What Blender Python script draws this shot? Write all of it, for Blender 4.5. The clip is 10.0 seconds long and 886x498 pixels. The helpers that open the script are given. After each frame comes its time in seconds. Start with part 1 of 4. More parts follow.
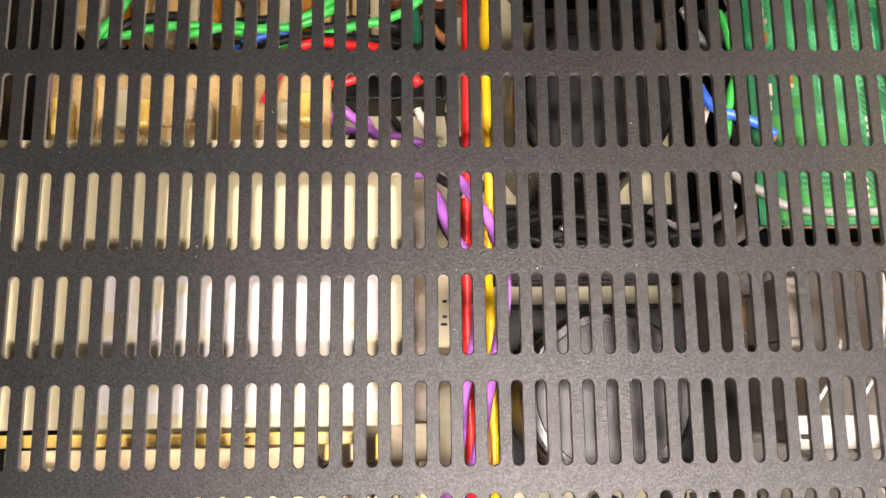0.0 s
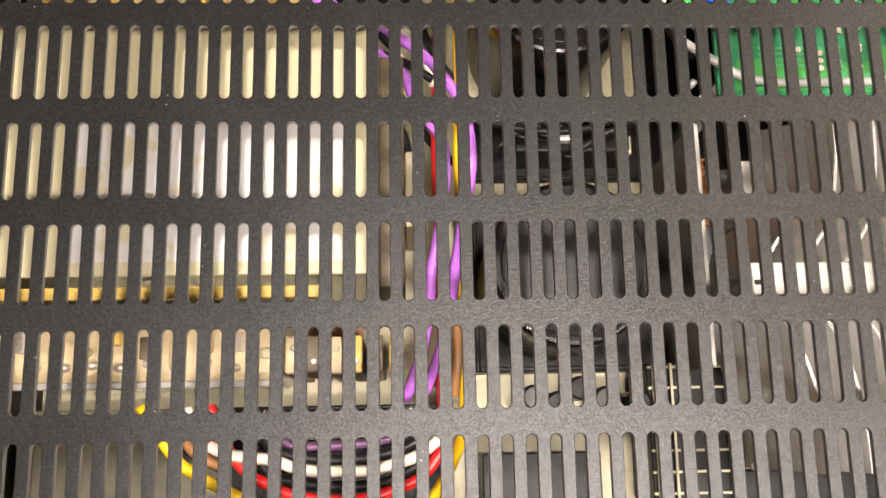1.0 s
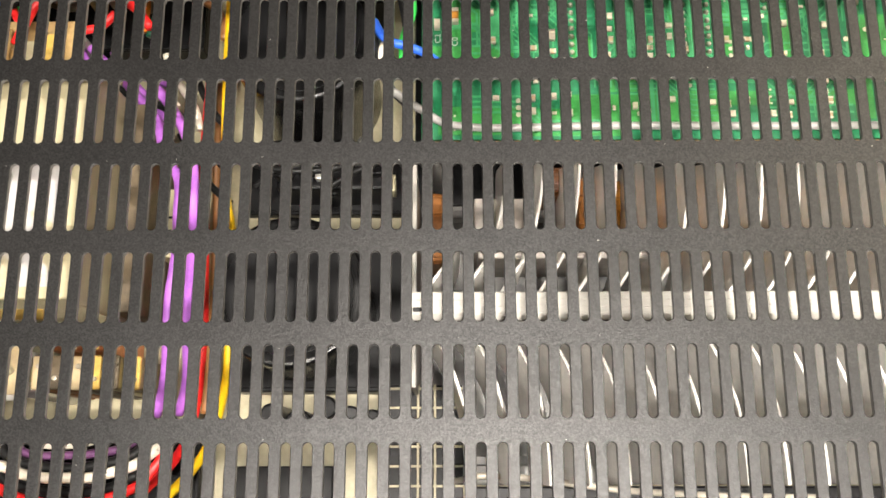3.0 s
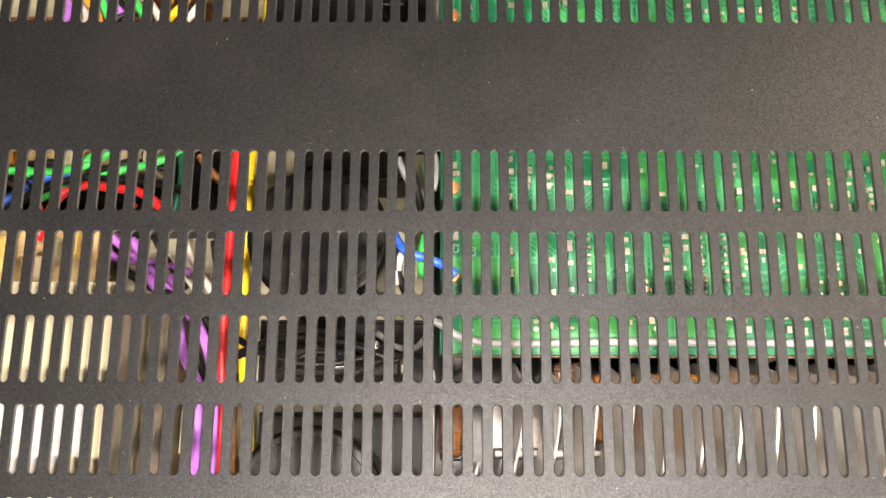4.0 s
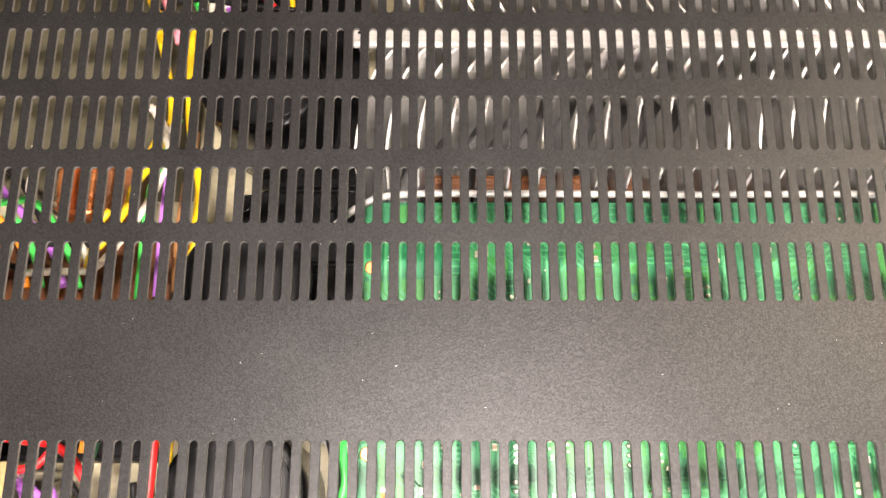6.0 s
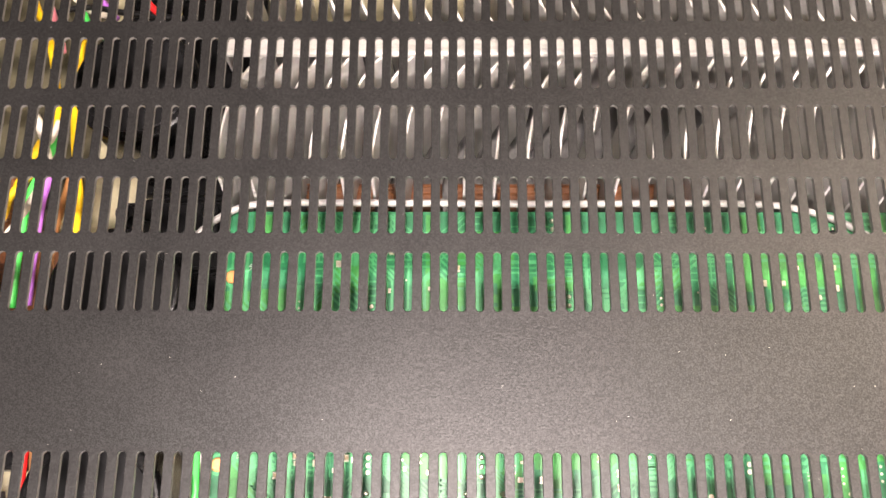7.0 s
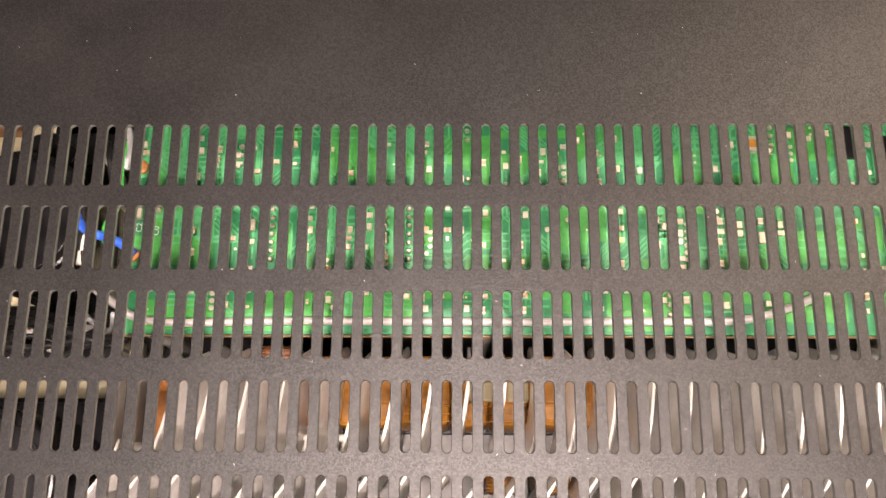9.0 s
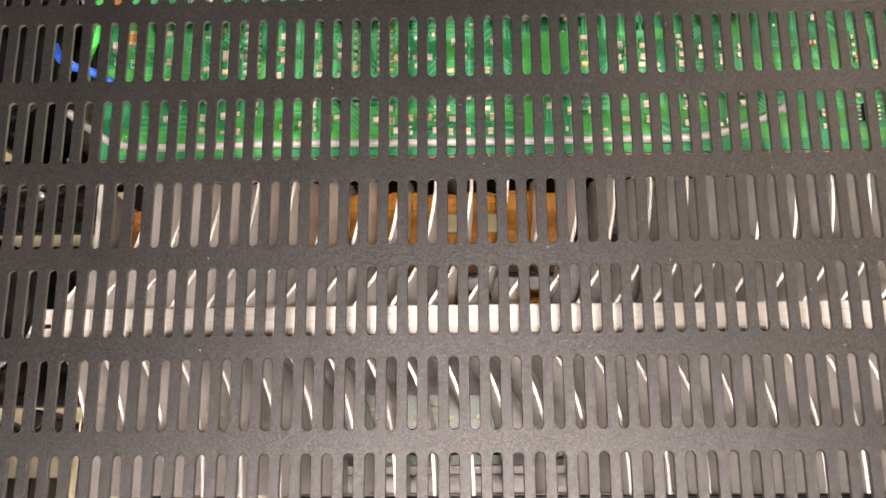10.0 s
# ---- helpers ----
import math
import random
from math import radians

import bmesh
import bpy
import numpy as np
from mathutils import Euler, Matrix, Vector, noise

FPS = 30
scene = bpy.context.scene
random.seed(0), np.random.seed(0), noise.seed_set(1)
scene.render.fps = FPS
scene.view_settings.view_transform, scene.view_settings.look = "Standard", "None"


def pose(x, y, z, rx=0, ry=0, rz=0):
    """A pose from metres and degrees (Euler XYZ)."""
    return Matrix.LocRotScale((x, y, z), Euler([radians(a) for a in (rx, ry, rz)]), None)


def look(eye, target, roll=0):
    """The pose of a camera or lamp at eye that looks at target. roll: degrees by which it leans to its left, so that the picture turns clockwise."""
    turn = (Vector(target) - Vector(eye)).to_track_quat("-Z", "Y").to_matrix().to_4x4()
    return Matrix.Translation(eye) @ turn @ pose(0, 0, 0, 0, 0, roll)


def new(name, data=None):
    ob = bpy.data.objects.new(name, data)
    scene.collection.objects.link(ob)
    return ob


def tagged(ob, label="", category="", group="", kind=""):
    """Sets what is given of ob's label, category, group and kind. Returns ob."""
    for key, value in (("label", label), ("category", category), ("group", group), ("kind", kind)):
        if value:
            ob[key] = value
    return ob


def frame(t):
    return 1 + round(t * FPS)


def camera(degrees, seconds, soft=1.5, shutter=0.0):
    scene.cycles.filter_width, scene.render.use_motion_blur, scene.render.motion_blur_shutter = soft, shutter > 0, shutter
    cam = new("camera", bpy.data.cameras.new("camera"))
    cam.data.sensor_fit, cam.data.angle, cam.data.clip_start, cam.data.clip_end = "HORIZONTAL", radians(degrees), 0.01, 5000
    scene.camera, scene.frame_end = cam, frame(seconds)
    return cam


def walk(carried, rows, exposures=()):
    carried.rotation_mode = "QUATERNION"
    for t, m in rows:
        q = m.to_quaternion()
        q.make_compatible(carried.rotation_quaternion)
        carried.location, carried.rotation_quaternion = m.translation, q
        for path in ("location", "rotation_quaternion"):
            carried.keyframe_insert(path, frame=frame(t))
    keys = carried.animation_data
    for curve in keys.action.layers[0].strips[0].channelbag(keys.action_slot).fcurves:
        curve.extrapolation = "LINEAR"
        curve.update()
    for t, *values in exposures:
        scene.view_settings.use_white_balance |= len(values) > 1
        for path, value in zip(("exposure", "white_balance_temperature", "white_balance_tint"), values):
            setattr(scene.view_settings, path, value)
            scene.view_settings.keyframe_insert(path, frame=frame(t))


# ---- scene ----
P = 0.005      # slot pitch of the cover, metres
TOP = 0.105    # height of the cover's upper face
R, L, G, W = 4.532, 3.457, 7.60, 0.46   # row pitch, slot length, plain band, slot width (in pitches)
COLS, ROWS = 86, 8
FLOOR = -17.5  # chassis floor, in pitches below the cover


def at(c, y, z=0.0):
    """Cover coordinates in pitches to metres."""
    return Vector((c * P, y * P, TOP + z * P))


# ---- camera ----
cam = camera(52.92, 10.0, soft=1.6)
walk(cam, [
    (0.0, pose(0.0887, -0.1000, 0.2917, 11.32, -1.79, -0.72)),
    (0.5, pose(0.0916, -0.1189, 0.2930, 11.29, -1.98, -0.88)),
    (1.0, pose(0.0948, -0.1360, 0.2909, 11.90, -2.14, -1.08)),
    (1.5, pose(0.1162, -0.1517, 0.2912, 11.50, -1.41, -0.98)),
    (2.0, pose(0.1405, -0.1634, 0.2925, 12.86, -1.51, -1.03)),
    (2.2, pose(0.1535, -0.1595, 0.2972, 12.43, -0.92, -0.68)),
    (3.3, pose(0.1836, -0.1245, 0.3231, 14.20, 0.19, -0.07)),
    (3.5, pose(0.1800, -0.1078, 0.3290, 13.76, 0.05, 0.02)),
    (4.0, pose(0.1772, -0.0860, 0.3308, 14.48, 0.20, 0.17)),
    (4.5, pose(0.1783, -0.0678, 0.3417, 14.99, 0.14, 0.25)),
    (5.0, pose(0.1900, -0.0452, 0.3458, 14.95, 0.03, 0.00)),
    (5.2, pose(0.1911, -0.0435, 0.3468, 16.09, -0.09, -0.04)),
    (6.3, pose(0.2147, -0.0136, 0.3451, 16.58, 0.24, 0.12)),
    (6.5, pose(0.2265, -0.0139, 0.3445, 16.67, 0.49, 0.19)),
    (7.0, pose(0.2472, -0.0164, 0.3452, 16.77, 0.51, 0.25)),
    (7.5, pose(0.2677, -0.0244, 0.3425, 16.58, 0.59, 0.26)),
    (8.0, pose(0.2761, -0.0399, 0.3410, 16.56, 0.97, 0.42)),
    (8.5, pose(0.2801, -0.0685, 0.3337, 15.88, 1.53, 0.62)),
    (9.0, pose(0.2735, -0.0955, 0.3236, 15.59, 1.13, 0.33)),
    (9.5, pose(0.2777, -0.1118, 0.3251, 14.65, 1.43, 0.05)),
    (10.0, pose(0.2830, -0.1411, 0.3193, 14.26, 1.53, -0.38)),
], exposures=[(0.0, -0.49, 6500, 15), (1.0, -0.67, 6500, 12), (1.5, -0.73, 6500, 9), (2.0, -0.63, 6450, 7), (3.5, -0.56, 6300, 7), (4.0, -0.34, 6400, 11), (4.5, -0.22, 6500, 13), (5.0, -0.09, 6500, 14),
              (6.3, 0.21, 6500, 16), (7.5, 0.10, 6500, 20), (8.0, 0.04, 6700, 21), (8.5, -0.08, 6800, 23), (9.0, -0.38, 6900, 23), (9.5, -0.63, 6800, 20), (10.0, -0.90, 6600, 18)])

# ---- light ----
world = bpy.data.worlds.new("room")
scene.world = world
world.use_nodes = True
world.node_tree.nodes["Background"].inputs[0].default_value = (1.0, 0.86, 0.68, 1)
world.node_tree.nodes["Background"].inputs[1].default_value = 0.01


def area_lamp(name, eye, target, sx, sy, watts, color, spread=180):
    data = bpy.data.lights.new(name, "AREA")
    data.shape, data.size, data.size_y, data.energy, data.color = "RECTANGLE", sx, sy, watts, color
    data.spread = math.radians(spread)
    ob = new(name, data)
    ob.matrix_world = look(eye, target)
    return ob


# Added fixed lamp, in place of a torch carried with the camera.
area_lamp("torch_stand_in", at(57, -52, 110), at(54, -30, 0), 0.60, 0.04, 13.5, (1.0, 0.90, 0.81), 110)
# Unseen overhead lamp, added so the cover's highlight stays below the camera.
area_lamp("highlight_helper", at(58, -22, 360), at(54, -16, 0), 0.16, 0.16, 10.5, (1.0, 0.90, 0.81), 60)
area_lamp("room_lamp", at(140, 42, 120), at(84, 8, 0), 0.35, 0.35, 10.5, (1.0, 0.83, 0.60))


# ---- materials ----
def material(name, color, rough=0.5, metal=0.0, var=0.12, bump=0.05, scale=900.0, stain=60.0, spread=0.0, specks=0.0, gloss=0.5, grain=False, worn=None):
    m = bpy.data.materials.new(name)
    m.use_nodes = True
    n, l = m.node_tree.nodes, m.node_tree.links
    b = n["Principled BSDF"]
    b.inputs["Roughness"].default_value, b.inputs["Metallic"].default_value = rough, metal
    b.inputs["Specular IOR Level"].default_value = gloss
    co = n.new("ShaderNodeTexCoord")
    fine, broad = n.new("ShaderNodeTexNoise"), n.new("ShaderNodeTexNoise")
    fine.inputs["Scale"].default_value, fine.inputs["Detail"].default_value = scale, 4
    broad.inputs["Scale"].default_value, broad.inputs["Detail"].default_value = stain, 3
    geo = n.new("ShaderNodeNewGeometry")
    for t in (fine, broad):
        l.new(geo.outputs["Position"], t.inputs["Vector"])
    mix = n.new("ShaderNodeMath")
    mix.operation = "ADD"
    l.new(fine.outputs["Fac"], mix.inputs[0])
    l.new(broad.outputs["Fac"], mix.inputs[1])
    ramp = n.new("ShaderNodeMapRange")
    ramp.inputs["From Min"].default_value, ramp.inputs["From Max"].default_value = 0.7, 1.3
    ramp.inputs["To Min"].default_value, ramp.inputs["To Max"].default_value = 1 - var, 1 + var
    l.new(mix.outputs[0], ramp.inputs["Value"])
    hsv = n.new("ShaderNodeHueSaturation")
    hsv.inputs["Color"].default_value = (*color, 1)
    last = ramp.outputs[0]
    if spread:
        info = n.new("ShaderNodeObjectInfo")
        vary = n.new("ShaderNodeMapRange")
        vary.inputs["To Min"].default_value, vary.inputs["To Max"].default_value = 1 - spread, 1 + spread
        l.new(info.outputs["Random"], vary.inputs["Value"])
        mul = n.new("ShaderNodeMath")
        mul.operation = "MULTIPLY"
        l.new(last, mul.inputs[0])
        l.new(vary.outputs[0], mul.inputs[1])
        last = mul.outputs[0]
    l.new(last, hsv.inputs["Value"])
    out = hsv.outputs["Color"]
    if worn:
        patch = n.new("ShaderNodeTexNoise")
        patch.inputs["Scale"].default_value, patch.inputs["Detail"].default_value = 95, 5
        l.new(geo.outputs["Position"], patch.inputs["Vector"])
        cut = n.new("ShaderNodeMapRange")
        cut.inputs["From Min"].default_value, cut.inputs["From Max"].default_value = 0.54, 0.60
        l.new(patch.outputs["Fac"], cut.inputs["Value"])
        wm = n.new("ShaderNodeMix")
        wm.data_type = "RGBA"
        l.new(cut.outputs[0], wm.inputs[0])
        l.new(out, wm.inputs[6])
        wm.inputs[7].default_value = (*worn, 1)
        out = wm.outputs[2]
    if specks:
        dust = n.new("ShaderNodeTexVoronoi")
        dust.inputs["Scale"].default_value = 330
        l.new(geo.outputs["Position"], dust.inputs["Vector"])
        near = n.new("ShaderNodeMath")
        near.operation = "LESS_THAN"
        near.inputs[1].default_value = 0.032
        l.new(dust.outputs["Distance"], near.inputs[0])
        sep = n.new("ShaderNodeSeparateColor")
        l.new(dust.outputs["Color"], sep.inputs[0])
        few = n.new("ShaderNodeMath")
        few.operation = "LESS_THAN"
        few.inputs[1].default_value = specks
        l.new(sep.outputs[0], few.inputs[0])
        both = n.new("ShaderNodeMath")
        both.operation = "MULTIPLY"
        l.new(near.outputs[0], both.inputs[0])
        l.new(few.outputs[0], both.inputs[1])
        mc = n.new("ShaderNodeMix")
        mc.data_type = "RGBA"
        l.new(both.outputs[0], mc.inputs[0])
        l.new(out, mc.inputs[6])
        mc.inputs[7].default_value = (0.35, 0.34, 0.31, 1)
        out = mc.outputs[2]
    l.new(out, b.inputs["Base Color"])
    if grain:
        spark = n.new("ShaderNodeMapRange")
        spark.inputs["From Min"].default_value, spark.inputs["From Max"].default_value = 0.40, 0.68
        spark.inputs["To Min"].default_value, spark.inputs["To Max"].default_value = gloss * 0.68, gloss * 1.45
        l.new(fine.outputs["Fac"], spark.inputs["Value"])
        l.new(spark.outputs[0], b.inputs["Specular IOR Level"])
    if bump:
        bp = n.new("ShaderNodeBump")
        bp.inputs["Strength"].default_value, bp.inputs["Distance"].default_value = bump, 0.0004
        l.new(fine.outputs["Fac"], bp.inputs["Height"])
        l.new(bp.outputs[0], b.inputs["Normal"])
    return m


M = {
    "powder": material("black_powder_coat", (0.0062, 0.0060, 0.0059), 0.37, 0, 0.35, 0.18, 2500, 40, specks=0.3, gloss=0.17, grain=True),
    # Slot walls get a paler grey that paints in the light they catch.
    "rim": material("lit_slot_wall", (0.085, 0.08, 0.074), 0.4, 0, 0.3, 0.1, 2300, 60, gloss=0.5),
    "zinc": material("cream_zinc_plate", (0.42, 0.38, 0.245), 0.5, 0.0, 0.12, 0.08, 500, 30),
    "beige": material("beige_paint", (0.38, 0.335, 0.21), 0.5, 0, 0.05, 0.06, 1200, 40),
    "label": material("white_label", (0.42, 0.40, 0.385), 0.55, 0, 0.05, 0.03, 900, 90, worn=(0.38, 0.335, 0.22)),
    "tan": material("tan_laminate", (0.40, 0.275, 0.115), 0.45, 0, 0.2, 0.08, 700, 120),
    "pale_tan": material("pale_tan_laminate", (0.48, 0.38, 0.22), 0.45, 0, 0.16, 0.08, 500, 110),
    "olive_tan": material("olive_tan_lacquer", (0.30, 0.25, 0.11), 0.4, 0, 0.25, 0.08, 500, 140),
    "gold": material("yellow_lacquer", (0.62, 0.42, 0.10), 0.3, 0, 0.25, 0.1, 500, 150),
    "pcb": material("green_solder_mask", (0.011, 0.125, 0.049), 0.38, 0, 0.25, 0.05, 900, 140, gloss=0.3),
    "trace": material("green_trace", (0.042, 0.225, 0.088), 0.38, 0, 0.2, 0.03, 900, 140, gloss=0.3),
    "pour": material("green_copper_pour", (0.029, 0.185, 0.037), 0.38, 0, 0.22, 0.03, 900, 140, gloss=0.3),
    "copper": material("copper", (0.62, 0.25, 0.09), 0.35, 0.8, 0.25, 0.05, 900, 100),
    "solder": material("solder", (0.46, 0.41, 0.33), 0.32, 0.5, 0.2, 0.1, 1200, 200),
    "chip": material("ceramic_tan", (0.36, 0.27, 0.16), 0.5, 0, 0.15, 0.05, 900, 200, spread=0.3),
    "pale_chip": material("pale_ceramic", (0.42, 0.37, 0.28), 0.45, 0, 0.12, 0.05, 900, 200, spread=0.2),
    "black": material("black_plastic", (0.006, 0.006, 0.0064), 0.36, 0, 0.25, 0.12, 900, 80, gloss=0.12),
    "sleeve": material("shiny_black_sleeve", (0.005, 0.005, 0.0052), 0.27, 0, 0.2, 0.06, 700, 80, gloss=0.3),
    "grey": material("dark_grey_plastic", (0.006, 0.006, 0.0065), 0.32, 0, 0.2, 0.1, 900, 80, gloss=0.22),
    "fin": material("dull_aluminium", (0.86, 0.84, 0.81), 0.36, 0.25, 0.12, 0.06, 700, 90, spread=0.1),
    "fin_floor": material("dull_grey_plate", (0.46, 0.42, 0.375), 0.42, 0.2, 0.2, 0.06, 500, 90),
    # Far sink's fins: darker and less metallic than the near ones.
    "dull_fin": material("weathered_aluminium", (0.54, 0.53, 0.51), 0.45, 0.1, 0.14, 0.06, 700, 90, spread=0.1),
    "bare": material("bare_laminate_edge", (0.13, 0.08, 0.03), 0.45, 0, 0.25, 0.08, 700, 120),
    "edge": material("white_edge", (0.55, 0.53, 0.49), 0.45, 0, 0.06, 0.03, 700, 90),
    # Same rail plastic, lightened to make up for weak lamplight on the far sink.
    "white_rail": material("brightened_white_plastic", (0.52, 0.505, 0.47), 0.5, 0, 0.06, 0.05, 700, 60),
    "base": material("dark_metal_plate", (0.13, 0.126, 0.12), 0.45, 0.2, 0.2, 0.06, 500, 60),
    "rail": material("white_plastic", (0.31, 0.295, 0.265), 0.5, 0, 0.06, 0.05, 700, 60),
    "cable": material("grey_sleeve", (0.27, 0.262, 0.25), 0.45, 0, 0.12, 0.05, 700, 120),
    "rust": material("rust_brown_tape", (0.22, 0.085, 0.018), 0.45, 0, 0.3, 0.08, 500, 200, gloss=0.2),
    "orange": material("amber_tape", (0.30, 0.13, 0.016), 0.45, 0, 0.3, 0.08, 500, 200, gloss=0.2),
    "brown": material("brown_lacquer", (0.16, 0.06, 0.02), 0.35, 0, 0.35, 0.1, 500, 160),
    "umber": material("umber_card", (0.085, 0.062, 0.034), 0.5, 0, 0.35, 0.1, 500, 160),
    "dark_pcb": material("dark_green_laminate", (0.006, 0.05, 0.02), 0.35, 0, 0.3, 0.05, 900, 140),
    "olive": material("olive_sheet", (0.085, 0.075, 0.042), 0.55, 0, 0.2, 0.08, 500, 60),
    "teal": material("blue_sleeve", (0.03, 0.22, 0.42), 0.35, 0, 0.12, 0.03, 700, 120),
    "silver": material("tinned_metal", (0.72, 0.70, 0.66), 0.3, 0.7, 0.1, 0.05, 700, 120),
    "table": material("grey_bench", (0.12, 0.11, 0.10), 0.6, 0, 0.2, 0.1, 300, 8),
    "rubber": material("rubber", (0.02, 0.02, 0.02), 0.8, 0, 0.15, 0.1, 600, 60),
}
WIRES = {"red": (0.80, 0.02, 0.02), "yellow": (0.85, 0.55, 0.01), "purple": (0.46, 0.15, 0.62), "green": (0.06, 0.62, 0.10),
         "blue": (0.03, 0.12, 0.62), "orange": (0.85, 0.28, 0.02), "white": (0.66, 0.60, 0.50), "black": (0.012, 0.012, 0.012),
         "grey": (0.30, 0.30, 0.30), "brown": (0.30, 0.14, 0.05), "dark_green": (0.01, 0.10, 0.05), "pink": (0.75, 0.25, 0.30), "plum": (0.13, 0.05, 0.13)}
for k, c in WIRES.items():
    M["w_" + k] = material(k + "_insulation", c, 0.38, 0, 0.1, 0.03, 700, 150, gloss=0.2 if k == "black" else 0.5)


# ---- mesh helpers ----
def empty(name, label, category, place, group=""):
    ob = new(name)
    ob.empty_display_size = 0.01
    ob.matrix_world = Matrix.Translation(place)
    return tagged(ob, label, category, group)


def link(name, mesh, parent=None, label="", place=None):
    ob = new(name, mesh)
    if parent:
        ob.parent = parent
        ob.matrix_parent_inverse = Matrix.Translation(parent.matrix_world.translation).inverted()
    if place:
        ob.matrix_basis = place
    return tagged(ob, label)


def part(name, bm, mat, parent=None, label="", place=None, smooth=False):
    me = bpy.data.meshes.new(name)
    bm.normal_update()
    bm.to_mesh(me)
    bm.free()
    for m in (mat if isinstance(mat, (list, tuple)) else [mat]):
        me.materials.append(m)
    if smooth:
        me.shade_smooth()
    return link(name, me, parent, label, place)


def mesh_of(name, verts, faces, mats, index=None, smooth=False):
    me = bpy.data.meshes.new(name)
    me.from_pydata(verts, [], faces)
    for m in mats:
        me.materials.append(m)
    if index is not None:
        me.polygons.foreach_set("material_index", index)
    if smooth:
        me.shade_smooth()
    me.update()
    return me


def add_box(bm, lo, hi, mi=0, bevel=0.0):
    """A box between two corners given in cover pitches."""
    a, b = at(*lo), at(*hi)
    return add_box_m(bm, a, b, mi, bevel)


def add_box_m(bm, a, b, mi=0, bevel=0.0):
    size = [abs(b[i] - a[i]) for i in range(3)]
    mid = [(a[i] + b[i]) / 2 for i in range(3)]
    made = bmesh.ops.create_cube(bm, size=1, matrix=Matrix.Translation(mid) @ Matrix.Diagonal((*size, 1)))["verts"]
    faces = {f for v in made for f in v.link_faces}
    for f in faces:
        f.material_index = mi
    if bevel:
        edges = {e for v in made for e in v.link_edges}
        got = bmesh.ops.bevel(bm, geom=list(edges), offset=min(bevel, min(size) * 0.45), segments=2, affect="EDGES", profile=0.5)
        for f in got["faces"]:
            f.material_index = mi
    return made


def box(name, lo, hi, mat, parent=None, label="", bevel=0.0004):
    bm = bmesh.new()
    add_box(bm, lo, hi, 0, bevel)
    return part(name, bm, mat, parent, label)


def add_cyl(bm, place, r, h, seg=20, mi=0, bevel=0.0, top=None):
    """An upright cylinder that stands on place (metres)."""
    made = bmesh.ops.create_cone(bm, cap_ends=True, segments=seg, radius1=r, radius2=r if top is None else top, depth=h,
                                 matrix=Matrix.Translation(place + Vector((0, 0, h / 2))))["verts"]
    for f in {f for v in made for f in v.link_faces}:
        f.material_index = mi
        f.smooth = len(f.verts) == 4
    if bevel:
        rim = [e for e in {e for v in made for e in v.link_edges} if all(abs(v.co.z - place.z - h) < 1e-6 for v in e.verts)]
        bmesh.ops.bevel(bm, geom=rim, offset=bevel, segments=3, affect="EDGES", profile=0.5)
    return made


def smooth_path(points, step=6):
    pts = [Vector(p) for p in points]
    pts = [pts[0] * 2 - pts[1]] + pts + [pts[-1] * 2 - pts[-2]]
    out = []
    for i in range(1, len(pts) - 2):
        a, b, c, d = pts[i - 1:i + 3]
        for k in range(step):
            t = k / step
            out.append(0.5 * (2 * b + (c - a) * t + (2 * a - 5 * b + 4 * c - d) * t * t + (3 * b - a - 3 * c + d) * t ** 3))
    return out + [pts[-2]]


def tube_data(points, radius, seg=8, step=6):
    path = smooth_path(points, step)
    verts, faces = [], []
    up = Vector((0, 0, 1))
    for i, p in enumerate(path):
        d = (path[min(i + 1, len(path) - 1)] - path[max(i - 1, 0)]).normalized()
        side = d.cross(up)
        side = side.normalized() if side.length > 1e-4 else Vector((1, 0, 0))
        over = side.cross(d)
        verts += [p + (side * math.cos(a) + over * math.sin(a)) * radius for a in (2 * math.pi * k / seg for k in range(seg))]
        if i:
            o = (i - 1) * seg
            faces += [(o + k, o + (k + 1) % seg, o + seg + (k + 1) % seg, o + seg + k) for k in range(seg)]
    faces += [tuple(reversed(range(seg))), tuple(range(len(verts) - seg, len(verts)))]
    return verts, faces


def wire(color, points, radius=0.0010, label="", group="", name="wire", category="wire", mat=None):
    """One insulated wire through points in cover pitches."""
    v, f = tube_data([at(*p) for p in points], radius)
    ob = link(name, mesh_of(name, v, f, [mat or M["w_" + color]], smooth=True))
    return tagged(ob, label or color.replace("_", " ") + " insulated wire loose inside the case", category, group)


def bars(thing, name, mat, rows):
    """Unreadable marks as plain bars (c, y, z, width, height)."""
    bm = bmesh.new()
    for c, y, z, w, h in rows:
        add_box(bm, (c - w / 2, y - h / 2, z), (c + w / 2, y + h / 2, z + 0.02))
    return part(name, bm, mat, thing)


# ---- table ----
bm = bmesh.new()
add_box_m(bm, Vector((-0.45, -0.6, -0.04)), Vector((0.85, 0.6, 0)))
tagged(part("ground", bm, M["table"]), "dark grey bench top under the case", "ground", kind="structure")


# ---- cover with its slots ----
LOW, HIGH = (R - L) / 2 - ROWS * R, G - (R - L) / 2 + ROWS * R
X0, Y0, X1, Y1 = -3.2, LOW - 2.5, COLS + 2.2, HIGH + 2.5
SHEET = 0.26   # thickness of the cover, in pitches


